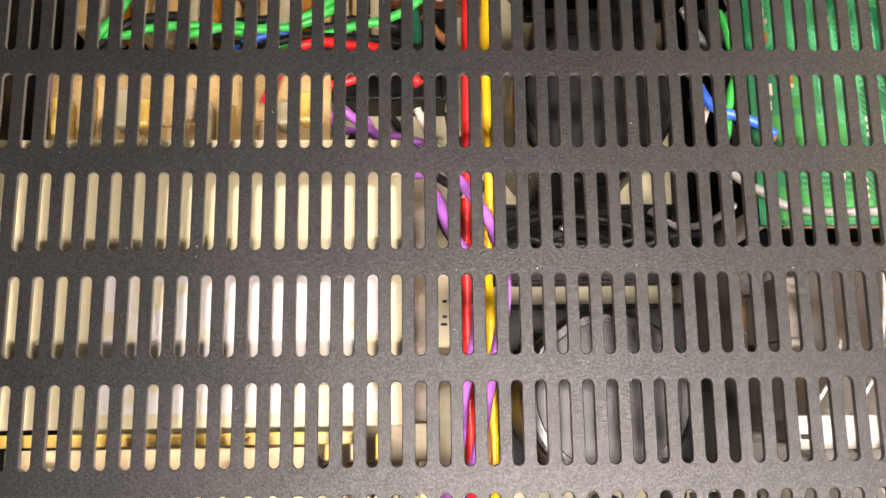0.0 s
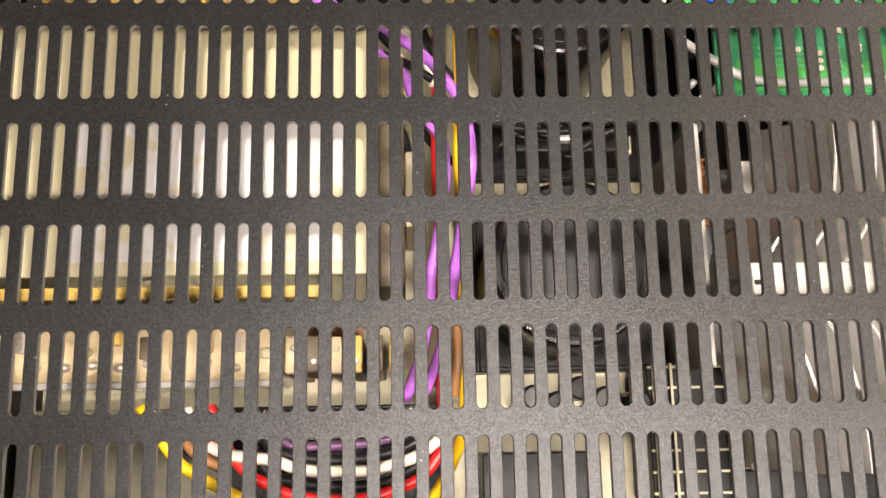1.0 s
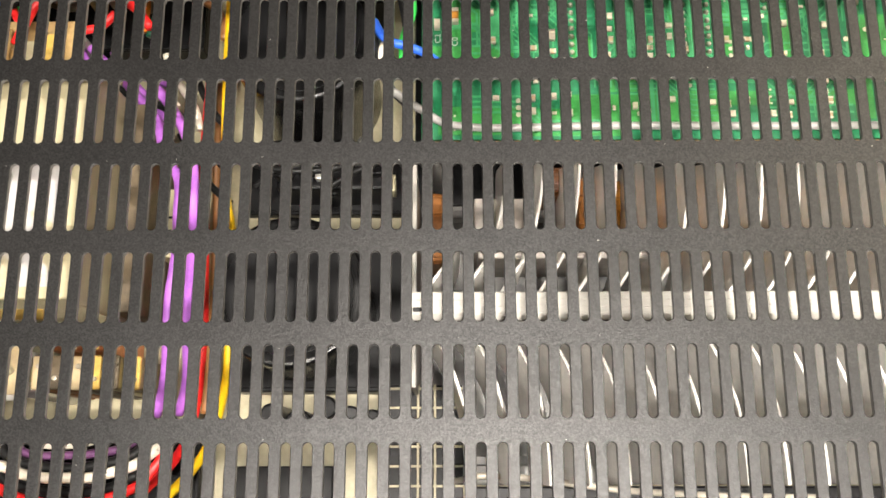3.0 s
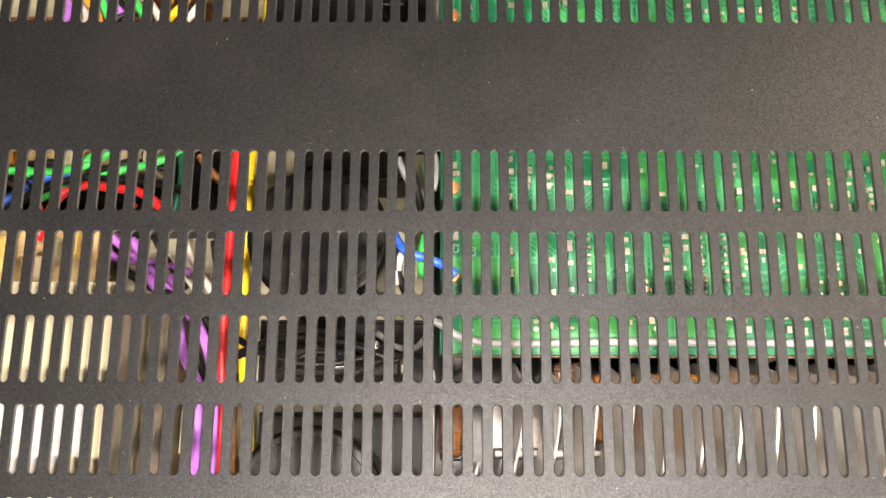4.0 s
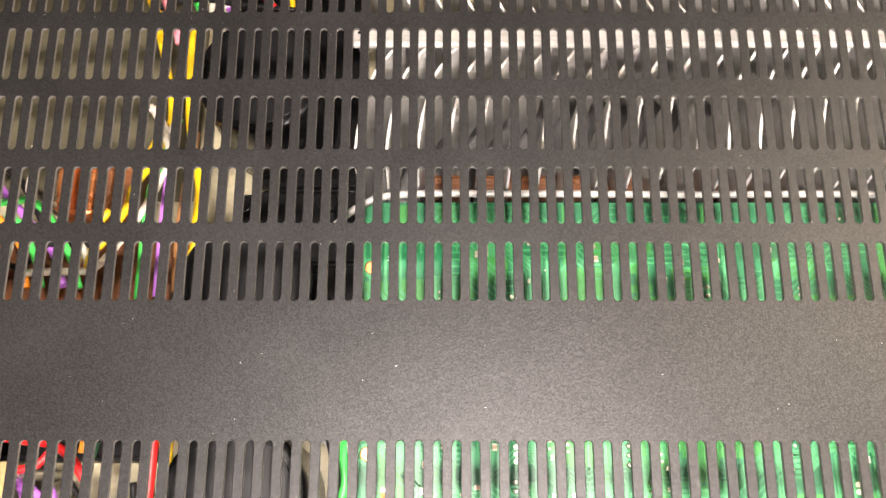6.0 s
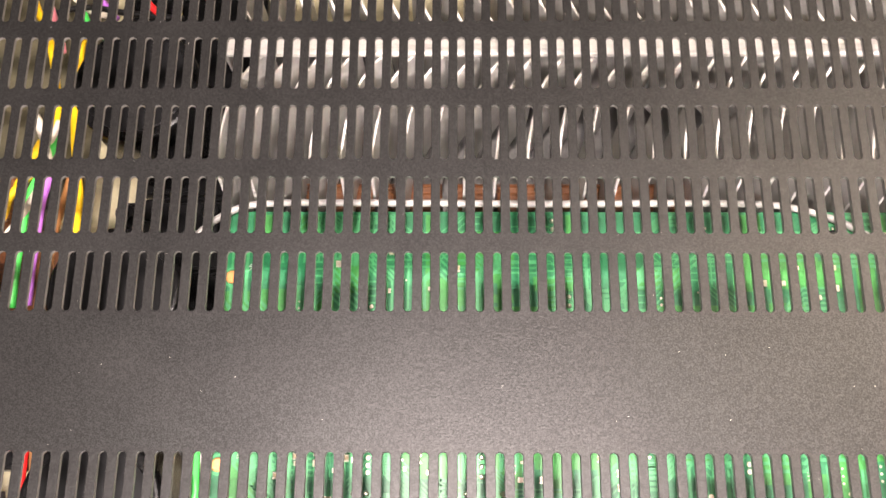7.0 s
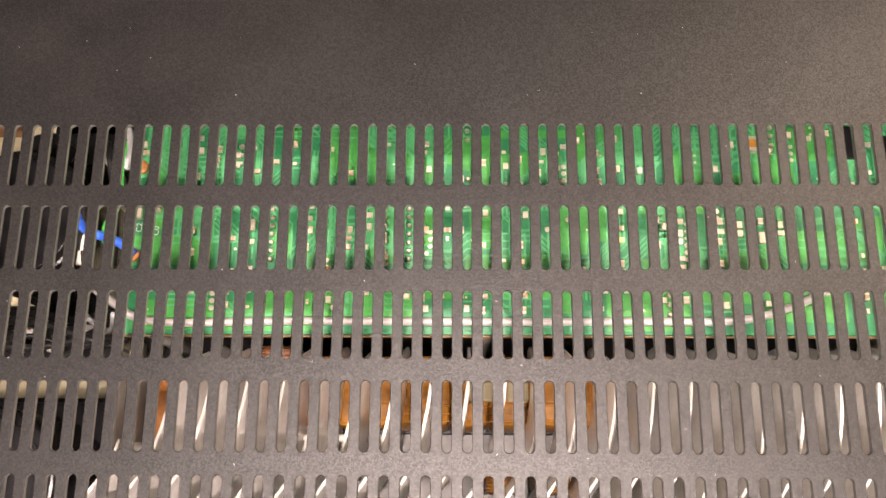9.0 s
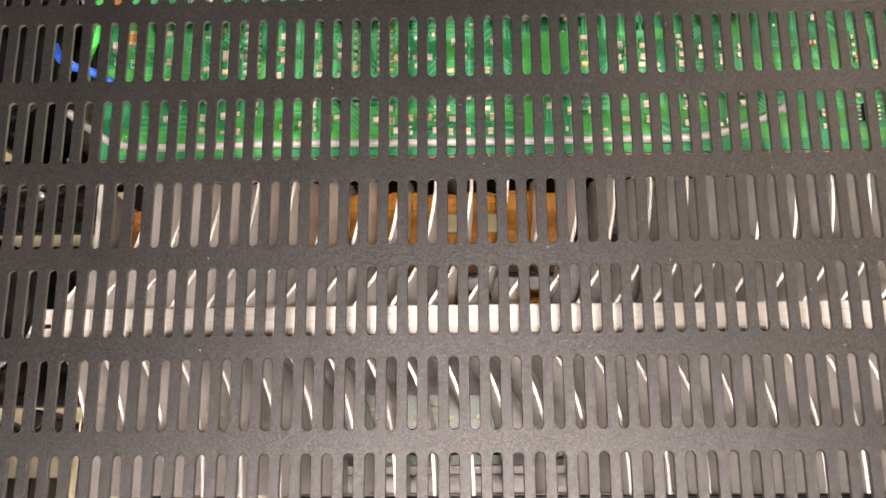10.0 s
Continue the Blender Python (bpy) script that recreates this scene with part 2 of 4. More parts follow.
def slotted_field(first):
    """A field of long slots with softly broken edges; first is the near end of its nearest row of slots."""
    hw, hh, s, r = 0.5, R / 2, (L - W) / 2, W / 2
    def ring(rad):
        up = [(rad * math.cos(a), s + rad * math.sin(a)) for a in (math.pi * k / 8 for k in range(9))]
        return up + [(-x, -y) for x, y in up]
    half = [(hw, s), (hw, hh * 0.78), (hw, hh * 0.9), (hw, hh), (0, hh), (-hw, hh), (-hw, hh * 0.9), (-hw, hh * 0.78), (-hw, s)]
    outer = half + [(-x, -y) for x, y in half]
    layers = [(outer, 0), (ring(r + 0.030), 0), (ring(r + 0.012), -0.008), (ring(r), -0.03), (ring(r - 0.004), -SHEET + 0.02), (ring(r + 0.014), -SHEET), (outer, -SHEET)]
    n = len(outer)
    cell_v = np.array([(x, y, z) for ringed, z in layers for x, y in ringed])
    cell_f = np.array([(k * n + i, k * n + (i + 1) % n, (k + 1) * n + (i + 1) % n, (k + 1) * n + i) for k in range(len(layers) - 1) for i in range(n)])[:, ::-1]
    places = [(c, first + L / 2 + k * R) for k in range(ROWS) for c in range(COLS)]
    verts = (cell_v[None] + np.array([(x, y, 0) for x, y in places])[:, None]).reshape(-1, 3)
    faces = (cell_f[None] + (np.arange(len(places)) * len(cell_v))[:, None, None]).reshape(-1, 4)
    # Index 1 gives the slot walls their painted-in brightness.
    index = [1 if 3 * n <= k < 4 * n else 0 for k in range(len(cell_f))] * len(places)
    grid, where = np.unique(np.round(verts, 5), axis=0, return_inverse=True)
    verts, faces = np.array([[0, 0, TOP]]) + grid * P, where.reshape(-1)[faces]
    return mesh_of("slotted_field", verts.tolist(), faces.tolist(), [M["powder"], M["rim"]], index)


def plain_sheet(name, rects, parent, label):
    bm = bmesh.new()
    for a, b, c, d in rects:
        add_box(bm, (a, b, -SHEET), (c, d, 0))
    return part(name, bm, M["powder"], parent, label)


cover = empty("ventilated_cover", "black powder-coated steel cover with rows of long slots", "cover", at((X0 + X1) / 2, (Y0 + Y1) / 2, -SHEET))
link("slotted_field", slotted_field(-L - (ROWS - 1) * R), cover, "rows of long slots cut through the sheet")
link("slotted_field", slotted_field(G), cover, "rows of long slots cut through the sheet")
plain_sheet("plain_band", [(-0.5, (R - L) / 2, COLS - 0.5, G - (R - L) / 2)], cover, "plain grained band between the slots")
plain_sheet("border", [(X0, LOW, -0.5, HIGH), (COLS - 0.5, LOW, X1, HIGH), (X0, Y0, X1, LOW), (X0, HIGH, X1, Y1)], cover, "plain border of the cover")

# ---- chassis ----
chassis = empty("chassis", "shallow steel case with cream plated floor and black walls", "case", at((X0 + X1) / 2, (Y0 + Y1) / 2, FLOOR))
box("floor_plate", (X0 + 0.3, Y0 + 0.3, FLOOR - 0.3), (X1 - 0.3, Y1 - 0.3, FLOOR), M["zinc"], chassis, "cream plated steel floor")
for lo, hi in (((X0, Y0, FLOOR - 0.3), (X0 + 0.3, Y1, -0.29)), ((X1 - 0.3, Y0, FLOOR - 0.3), (X1, Y1, -0.29)),
               ((X0 + 0.3, Y0, FLOOR - 0.3), (X1 - 0.3, Y0 + 0.3, -0.29)), ((X0 + 0.3, Y1 - 0.3, FLOOR - 0.3), (X1 - 0.3, Y1, -0.29))):
    box("side_wall", lo, hi, M["powder"], chassis, "black powder-coated wall")
for c in (X0 + 4, X1 - 4):
    for y in (Y0 + 4, Y1 - 4):
        bm = bmesh.new()
        p = at(c, y, FLOOR - 0.3)
        add_cyl(bm, Vector((p.x, p.y, 0)), 0.008, p.z, 24, top=0.0095)
        part("rubber_foot", bm, M["rubber"], chassis, "black rubber foot")

rng = random.Random(7)


# ---- main circuit board ----
def smd_mesh(name, lx, ly, h, body, ends):
    """A chip part with two soldered ends, centred on its base, in metres."""
    bm = bmesh.new()
    e = lx * 0.24
    add_box_m(bm, Vector((-lx / 2 + e, -ly / 2, 0)), Vector((lx / 2 - e, ly / 2, h)), 0)
    for s in (-1, 1):
        add_box_m(bm, Vector((s * lx / 2, -ly * 0.52, 0)), Vector((s * (lx / 2 - e), ly * 0.52, h * 1.06)), 1)
    me = bpy.data.meshes.new(name)
    bm.to_mesh(me)
    bm.free()
    me.materials.append(body)
    me.materials.append(ends)
    return me


def ic_mesh(name, lx, ly, h, pins):
    bm = bmesh.new()
    add_box_m(bm, Vector((-lx / 2, -ly / 2, 0.0003)), Vector((lx / 2, ly / 2, h)), 0, 0.0002)
    for k in range(pins):
        x = -lx / 2 + lx * (k + 0.5) / pins
        for s in (-1, 1):
            add_box_m(bm, Vector((x - 0.0002, s * ly / 2, 0)), Vector((x + 0.0002, s * (ly / 2 + 0.0012), 0.0005)), 1)
    me = bpy.data.meshes.new(name)
    bm.to_mesh(me)
    bm.free()
    me.materials.append(M["black"])
    me.materials.append(M["solder"])
    return me


BX0, BX1, BY0, BY1, BZ = 35.05, 83.2, -10.35, 15.3, -5.45
board = empty("circuit_board", "long green circuit board crowded with small soldered parts", "circuit board", at((BX0 + BX1) / 2, (BY0 + BY1) / 2, BZ - 0.32))
box("board", (BX0, BY0, BZ - 0.32), (BX1, BY1, BZ), M["pcb"], board, "green solder-masked laminate", 0.0001)
box("copper_edge", (BX0 + 0.3, BY0 - 0.14, BZ - 0.28), (BX1 - 0.3, BY0 - 0.004, BZ - 0.06), M["bare"], board, "bare brown laminate edge")
for c in (BX0 + 1.0, 56.0, BX1 - 1.0):
    for y in (BY0 + 1.0, 2.6, BY1 - 1.0):
        bm = bmesh.new()
        p = at(c, y, FLOOR)
        add_cyl(bm, p, 0.003, (BZ - 0.32 - FLOOR) * P, 12)
        part("standoff", bm, M["silver"], board, "turned metal standoff")
tagged(box("black_tray", (34.3, BY0 - 0.4, FLOOR), (82.6, BY1 + 0.5, FLOOR + 0.5), M["black"]), "black plastic tray under the green board", "tray")
# groups of parallel tracks with a 45 degree bend
tv, tf = [], []


def strip(pts, w, z):
    for j, ((xa, ya), (xb, yb)) in enumerate(zip(pts, pts[1:])):
        d = Vector((xb - xa, yb - ya))
        if d.length < 1e-6:
            continue
        d.normalize()
        nx, ny = -d.y * w / 2, d.x * w / 2
        o = len(tv)
        ex, ey = d.x * w * 0.2, d.y * w * 0.2
        for x, y in ((xa - ex + nx, ya - ey + ny), (xa - ex - nx, ya - ey - ny), (xb + ex - nx, yb + ey - ny), (xb + ex + nx, yb + ey + ny)):
            tv.append(at(min(max(x, BX0 + .2), BX1 - .2), min(max(y, BY0 + .2), BY1 - .2), z + 0.0025 * (j % 2)))
        tf.append((o, o + 1, o + 2, o + 3))


for g in range(150):
    x, y = rng.uniform(BX0 + 1, BX1 - 3), rng.uniform(BY0 + 1, BY1 - 1)
    n, gap, w = rng.randint(2, 7), rng.choice((0.24, 0.32, 0.45)), rng.choice((0.10, 0.14, 0.2))
    s, up = rng.choice((-1, 1)), rng.random() < 0.5
    a, b, c2 = rng.uniform(0.6, 3.5), rng.uniform(0.6, 2.6), rng.uniform(0.6, 3.5)
    for k in range(n):
        o = k * gap
        if up:
            strip([(x + o, y), (x + o, y + a), (x + o + s * b, y + a + b), (x + o + s * b, y + a + b + c2)], w, BZ + 0.012 + 0.004 * (g % 18))
        else:
            strip([(x, y + o), (x + a, y + o), (x + a + b, y + o + s * b), (x + a + b + c2, y + o + s * b)], w, BZ + 0.012 + 0.004 * (g % 18))
tagged(link("track", mesh_of("track", tv, tf, [M["trace"]]), board, "lighter green raised copper tracks"), kind="stuff")
tv, tf = [], []
for g in range(110):
    x, y, tall = rng.uniform(BX0 + 0.5, BX1 - 4), rng.uniform(BY0 + 0.5, BY1 - 2), rng.random() < 0.5
    if tall:
        strip([(x, y), (x, y + rng.uniform(1.2, 6))], rng.uniform(0.4, 1.6), BZ + 0.002 + 0.00008 * g)
    else:
        strip([(x, y), (x + rng.uniform(1, 5), y)], rng.uniform(0.5, 2.4), BZ + 0.002 + 0.00008 * g)
tagged(link("copper_pour", mesh_of("copper_pour", tv, tf, [M["pour"]]), board, "yellowish green patches of masked copper"), kind="stuff")

chips = {"w": smd_mesh("chip_capacitor", 0.0019, 0.0014, 0.0009, M["pale_chip"], M["solder"]), "t": smd_mesh("chip_capacitor", 0.0020, 0.0013, 0.0009, M["chip"], M["solder"]),
         "s": smd_mesh("chip_resistor", 0.0013, 0.0008, 0.0005, M["pale_chip"], M["solder"]), "W": smd_mesh("chip_capacitor", 0.0032, 0.0017, 0.0012, M["pale_chip"], M["solder"]),
         "o": smd_mesh("chip_diode", 0.0018, 0.0013, 0.0010, M["orange"], M["solder"]), "g": smd_mesh("chip_capacitor", 0.0020, 0.0013, 0.0009, M["gold"], M["solder"]),
         "O": smd_mesh("tantalum_capacitor", 0.0046, 0.0024, 0.0018, M["orange"], M["solder"])}


def chip(kind, c, y, turn):
    link(chips[kind].name, chips[kind], board, "", Matrix.Translation(at(c, y, BZ + 0.075)) @ pose(0, 0, 0, 0, 0, turn))


def populate(row):
    """Solder a row of parts, each named by its kind and its place on the board."""
    for token in row.split():
        c, y = (float(v) for v in token[1:].split(","))
        chip(token[0], c, y, 90 if token[0] in "OW" else rng.choice((0, 90, 90)))


populate("w39.5,12.4 t39.5,11.7 w41.6,12.4 w41.6,11.7 t41.7,9.9 w42.4,11.8 W42.9,12.0 t42.9,10.0 w43.5,12.8 s45.6,10.1 w45.7,12.6 w46.1,12.7 w47.3,12.7 t48.2,10.2 t49.6,12.3 t49.8,11.5 s51.7,11.3 t53.9,11.3")
populate("t54.0,10.1 t55.1,10.1 t55.1,11.3 t57.3,10.4 t57.3,11.4 t59.5,12.4 w60.6,12.1 w62.8,12.6 w63.8,12.5 w66.3,12.8 s67.2,12.8 s67.3,10.7 w68.6,12.7 w68.7,10.6 s69.4,9.8 s69.5,12.8 t69.5,11.7 w69.8,10.6")
populate("t70.7,11.6 t70.7,9.8 w71.9,9.7 w71.9,12.8 w73.0,11.6 w73.0,12.8 w73.1,10.3 w77.5,10.3 s77.5,11.2 w78.6,11.2 w78.7,9.7 o79.7,10.0")
populate("w35.9,1.0 t36.0,0.5 w39.1,-2.5 w39.2,1.4 t39.2,-1.0 w39.3,0.6 s40.3,-0.3 t40.3,0.1 t40.4,0.7 s41.4,-2.7 w41.5,-0.3 w41.5,0.3 t42.3,-2.3 s42.5,0.8 t42.7,-0.7 t43.3,-0.0 t43.8,-0.1 s44.9,-0.2")
populate("t44.9,1.0 w45.9,-3.6 w46.0,-2.8 s46.7,-2.8 s46.7,-0.6 s47.1,0.7 w47.9,-2.8 t48.2,-0.8 w49.4,-3.4 s50.4,1.0 s52.6,0.5 w52.6,1.0 w52.8,-0.6 s53.4,-2.4 w53.5,-1.2 s53.6,-0.2 s53.9,-3.0 w54.7,-1.2")
populate("s54.9,-2.8 t56.0,-0.2 w56.1,-3.3 s56.8,-3.5 s57.2,0.5 s57.2,-2.2 w57.3,-0.4 s57.3,-1.5 t58.1,0.0 s58.2,-1.5 w58.4,-3.4 t59.2,-0.8 t59.2,-1.6 s59.4,-0.1 w59.5,0.5 s60.3,0.4 t60.4,-1.5 s60.4,-0.5")
populate("w60.4,-1.9 w60.7,0.8 w61.5,1.2 t62.6,0.4 t62.6,-0.7 t62.7,-1.9 t62.7,-1.4 w63.7,1.3 t63.8,-0.6 w63.8,-3.2 w65.1,-0.7 w65.9,-3.7 w67.2,-3.8 w69.5,-0.6 w69.5,-3.8 s69.6,-1.7 w69.7,-2.4 w70.5,0.9")
populate("O36.95,-2.8 W35.95,-3.3 O71.7,0.9 w71.8,-3.8 w72.7,0.5 w73.9,1.5 w75.0,1.3 w76.1,1.6 o77.1,-3.8 s77.3,-1.5 w77.3,-2.2 s78.4,-0.8 w78.4,0.9")
populate("t39.2,-5.6 t39.2,-4.3 t41.5,-4.8 t42.6,-5.0 w42.6,-6.6 W42.6,-4.0 s43.5,-4.0 t45.7,-5.9 t45.8,-5.3 t46.0,-4.3 o47.1,-6.6 w48.2,-5.3 t48.2,-4.8 t48.3,-4.3 s49.3,-5.3 w49.4,-4.1 w50.0,-6.7 t50.3,-4.9")
populate("t50.4,-5.9 t52.7,-4.3 s53.9,-4.8 t53.9,-4.3 w54.7,-4.3 t55.9,-5.2 s56.8,-4.3 s57.1,-6.1 t58.1,-5.2 g58.1,-6.2 t61.6,-6.7 g63.8,-4.9 t63.8,-4.2 t63.8,-6.3 t65.7,-6.3 t65.8,-4.5 t65.9,-5.2 w66.3,-4.1")
populate("w67.1,-5.0 t67.2,-6.5 w67.2,-6.0 w67.2,-4.5 t69.4,-6.3 t69.4,-5.0 w69.5,-4.4 w70.6,-4.5 w70.6,-4.0 W71.8,-4.8 w72.9,-4.0 w72.9,-4.5 s77.4,-5.8 s78.5,-6.5 o79.6,-4.9")
populate("w39.3,-7.9 s40.0,-7.2 s40.0,-7.8 w41.4,-8.7 t41.4,-7.9 w41.6,-6.8 s42.6,-8.8 w42.6,-7.8 w43.4,-7.7 w43.5,-8.8 s44.5,-7.6 w44.5,-7.1 s46.0,-8.5 w47.2,-8.4 t47.9,-7.2 s48.0,-8.7 w49.3,-8.0 s50.0,-7.4")
populate("s50.0,-8.3 w51.6,-8.2 w52.4,-7.5 t52.5,-8.3 s52.5,-6.7 w52.7,-8.9 t53.6,-8.1 s53.6,-9.0 t54.7,-8.1 w55.0,-8.9 w55.7,-7.6 t55.9,-9.0 w56.0,-8.2 w56.9,-6.9 t56.9,-9.0 w58.0,-7.6 w58.1,-6.9 t58.2,-9.0")
populate("t58.3,-8.1 t61.6,-7.5 s62.6,-8.9 t62.8,-7.8 w63.8,-6.8 t64.0,-7.8 s64.8,-9.0 w66.0,-8.4 s66.0,-6.9 t67.2,-7.5 w67.3,-8.4 t69.5,-6.9 w69.5,-8.7 t69.6,-7.5 s70.6,-6.9 s70.6,-7.5 w71.9,-8.6 t72.8,-6.9")
populate("w72.8,-7.5 w73.0,-8.8 s75.2,-8.0 s77.3,-9.0 t77.3,-8.2 s77.4,-6.7 w78.7,-7.2")
# rows of soldered pins, standing in columns along the board
bm = bmesh.new()
add_cyl(bm, Vector((0, 0, 0)), 0.0009, 0.0011, 10, top=0.0004)
pin_mesh = bpy.data.meshes.new("solder_joint")
bm.to_mesh(pin_mesh)
bm.free()
pin_mesh.materials.append(M["solder"])
for c in (43.75, 44.5, 50.3, 51.7, 52.45):
    for k in range(9):
        link("solder_joint", pin_mesh, board, "", Matrix.Translation(at(c, -2.0 - k * 0.50, BZ)))
for k in range(22):
    c, y = rng.uniform(BX0 + 4, BX1 - 2), rng.uniform(BY0 + 1, BY1 - 1)
    for j in range(rng.randint(2, 3)):
        link("solder_joint", pin_mesh, board, "", Matrix.Translation(at(c, y + j * 0.55, BZ)))
pv, pf = [], []
for k in range(130):
    c, y, r = rng.uniform(BX0 + 1.4, BX1 - 0.8), rng.uniform(BY0 + 0.5, BY1 - 0.5), rng.choice((0.07, 0.09, 0.13, 0.16))
    if c < 40 and rng.random() < 0.6:
        continue
    for j in range(rng.choice((1, 1, 2, 3))):
        o = len(pv)
        pv += [at(c + r * math.cos(a), y + j * 0.42 + r * math.sin(a), BZ + 0.088) for a in (math.pi * q / 4 for q in range(8))]
        pf.append(tuple(range(o, o + 8)))
tagged(link("pad", mesh_of("pad", pv, pf, [M["solder"]]), board, "small tinned pads"), kind="stuff")
# mounting holes with copper lands and screws
for y in (10.95, -0.4, -5.75):
    bm = bmesh.new()
    bmesh.ops.create_circle(bm, cap_ends=True, segments=24, radius=0.0032, matrix=Matrix.Translation(at(35.8, y, BZ + 0.02)))
    part("land", bm, M["trace"], board, "pale green ring round the screw")
    bm = bmesh.new()
    add_cyl(bm, at(35.8, y, BZ + 0.02), 0.0021, 0.0012, 20, bevel=0.0004)
    part("screw", bm, M["copper"], board, "copper-coloured screw head")
ICS = [ic_mesh("integrated_circuit", 0.010, 0.0042, 0.0017, 7), ic_mesh("integrated_circuit", 0.0052, 0.0042, 0.0016, 4)]
for kind, c, y, turn in ((0, 77.2, 1.0, 90), (0, 79.7, 0.4, 90), (1, 78.6, 11.4, 90), (1, 73.5, 13.6, 0), (1, 79.9, -8.2, 90)):
    link("integrated_circuit", ICS[kind], board, "black moulded chip with tinned legs", Matrix.Translation(at(c, y, BZ + 0.02)) @ pose(0, 0, 0, 0, 0, turn))


def lettering(parent, text, c, y, z, size, turn, mat):
    cu = bpy.data.curves.new("lettering", "FONT")
    cu.body, cu.size, cu.align_x, cu.align_y = text, size, "CENTER", "CENTER"
    tmp = bpy.data.objects.new("tmp", cu)
    me = bpy.data.meshes.new_from_object(tmp)
    bpy.data.objects.remove(tmp)
    me.materials.append(mat)
    return link("lettering", me, parent, "white printed lettering", Matrix.Translation(at(c, y, z)) @ pose(0, 0, 0, 0, 0, turn))


for text, c, y in (("56", 36.9, 0.1), ("C2", 36.0, -4.1), ("C0", 37.0, -4.3), ("C2", 40.3, -3.4), ("117", 70.3, -0.9), ("56", 36.9, 11.6)):
    lettering(board, text, c, y, BZ + 0.03, 0.0024, 90, M["label"])

# ---- grey sleeved cables along both long edges of the board ----
for y0, s in ((15.75, 1), (-9.68, -1)):
    z = BZ + 0.26
    pts = [(33.4, y0 - s * 2.1 if s > 0 else y0 + 2.3, z - 0.2 if s < 0 else z), (35.0, y0 - s * 0.8 if s > 0 else y0 + 1.1, z), (37.6, y0, z), (46, y0 + 0.05, z), (56, y0, z),
           (65, y0 + 0.05, z), (70, y0 - s * 0.1, z), (73.4, y0 - s * 1.0, z), (75.6, y0 - s * 2.2, z)]
    wire("grey", pts, 0.0012, "round grey sleeved cable lying along the board's edge", "edge cables", "edge_cable", "cable", M["cable"])


# ---- heat sinks with bent sheet fins and a white rail ----
FIN, FZ = 1.93, -2.4   # spacing and upper edge of the fins


def fin_mesh(metal, far_end=10.4):
    """A tall thin sheet, bent along its length to a shallow arrowhead, with a bright upper edge and a notch for the rail."""
    line = [(3.07, 10.4), (3.05, 9.4), (3.02, 8.4), (2.98, 7.4), (2.88, 6.4), (2.72, 5.4), (2.5, 4.4), (2.22, 3.4), (1.787, 2.4), (1.1, 1.4), (0.42, 0.4), (0.16, 0.0), (0.17, -0.3), (0.66, -0.9), (1.22, -1.7), (1.93, -3.1), (2.42, -4.6), (2.68, -6.0), (2.82, -7.6), (2.86, -8.8)]
    line = [(p.x, p.y) for p in smooth_path([(x, y, 0) for x, y in line], 3) if p.y <= far_end]
    n = len(line)
    verts, faces, idx = [], [], []
    for i, (x, y) in enumerate(line):
        (xa, ya), (xb, yb) = line[max(i - 1, 0)], line[min(i + 1, n - 1)]
        d = math.hypot(xb - xa, yb - ya)
        nx, ny = (yb - ya) / d, -(xb - xa) / d
        top = -0.22 if -0.75 < y < 0.75 else -0.1 * max(0.0, y - 2.4) - 3.6 * max(0.0, y - 8.0) - 0.06 * max(0.0, -y - 3.0)
        for w, z in ((-0.085, -0.04), (-0.045, 0), (0.045, 0), (0.085, -0.04), (0.085, -11.0), (-0.085, -11.0)):
            verts.append(((x + nx * w) * P, (y + ny * w) * P, (z + (top if z > -1 else 0)) * P))
    for i in range(n - 1):
        for k in range(6):
            a, b = i * 6 + k, i * 6 + (k + 1) % 6
            faces.append((a, a + 6, b + 6, b))
            idx.append(1 if k in (0, 1, 2) and line[i][1] < 8.1 else 0)
    faces += [tuple(range(6)), tuple(reversed(range((n - 1) * 6, n * 6)))]
    idx += [0, 0]
    return mesh_of("fin", verts, faces, [M[metal], M["edge"]], idx)


def heat_sink(label, count, metal, plate, plastic):
    ob = empty("heat_sink", label, "heat sink", at(56, -20.45, FLOOR), "heat sinks beside the board")
    fin, short = fin_mesh(metal), fin_mesh(metal, 4.4)
    for k in range(count):
        link("fin", fin if k else short, ob, "", Matrix.Translation(at(34.74 + FIN * k, -20.4, FZ)))
    rail = box("rail", (34.63, -21.2, -2.60), (82.4, -19.7, -2.22), M[plastic], ob, "white ribbed plastic rail", 0.0004)
    for y in (-20.1, -20.45, -20.8):
        box("rib", (34.66, y - 0.06, -2.22), (82.35, y + 0.06, -2.17), M[plastic], rail, "", 0.00008)
    for c in (34.95, 81.9):
        bm = bmesh.new()
        add_cyl(bm, at(c, -20.6, -2.218), 0.0011, 0.0001, 16)
        part("screw_hole", bm, M["black"], rail, "dark screw hole")
    box("base_plate", (34.6, -29.4, FLOOR), (82.2, -10.9, FLOOR + 0.8), M["base"], ob, "dark metal base plate")
    for c in (34.95, 82.0):
        box("bracket", (c - 0.1, -21.0, FLOOR + 0.8), (c + 0.1, -19.9, -2.6), M["silver"], ob, "upright metal bracket")
    box("end_plate", (34.45, -24.0, FLOOR + 0.8), (34.74 if plate < -7 else 34.80, -10.9, plate), M["rail"], ob, "pale upright end plate", 0.0003)
    for y in (-27.9, -12.4):
        box("tie_bar", (34.8, y - 0.3, -14.6), (82.0, y + 0.3, -13.5), M["base"], ob, "dark metal tie bar under the fins")
    return ob


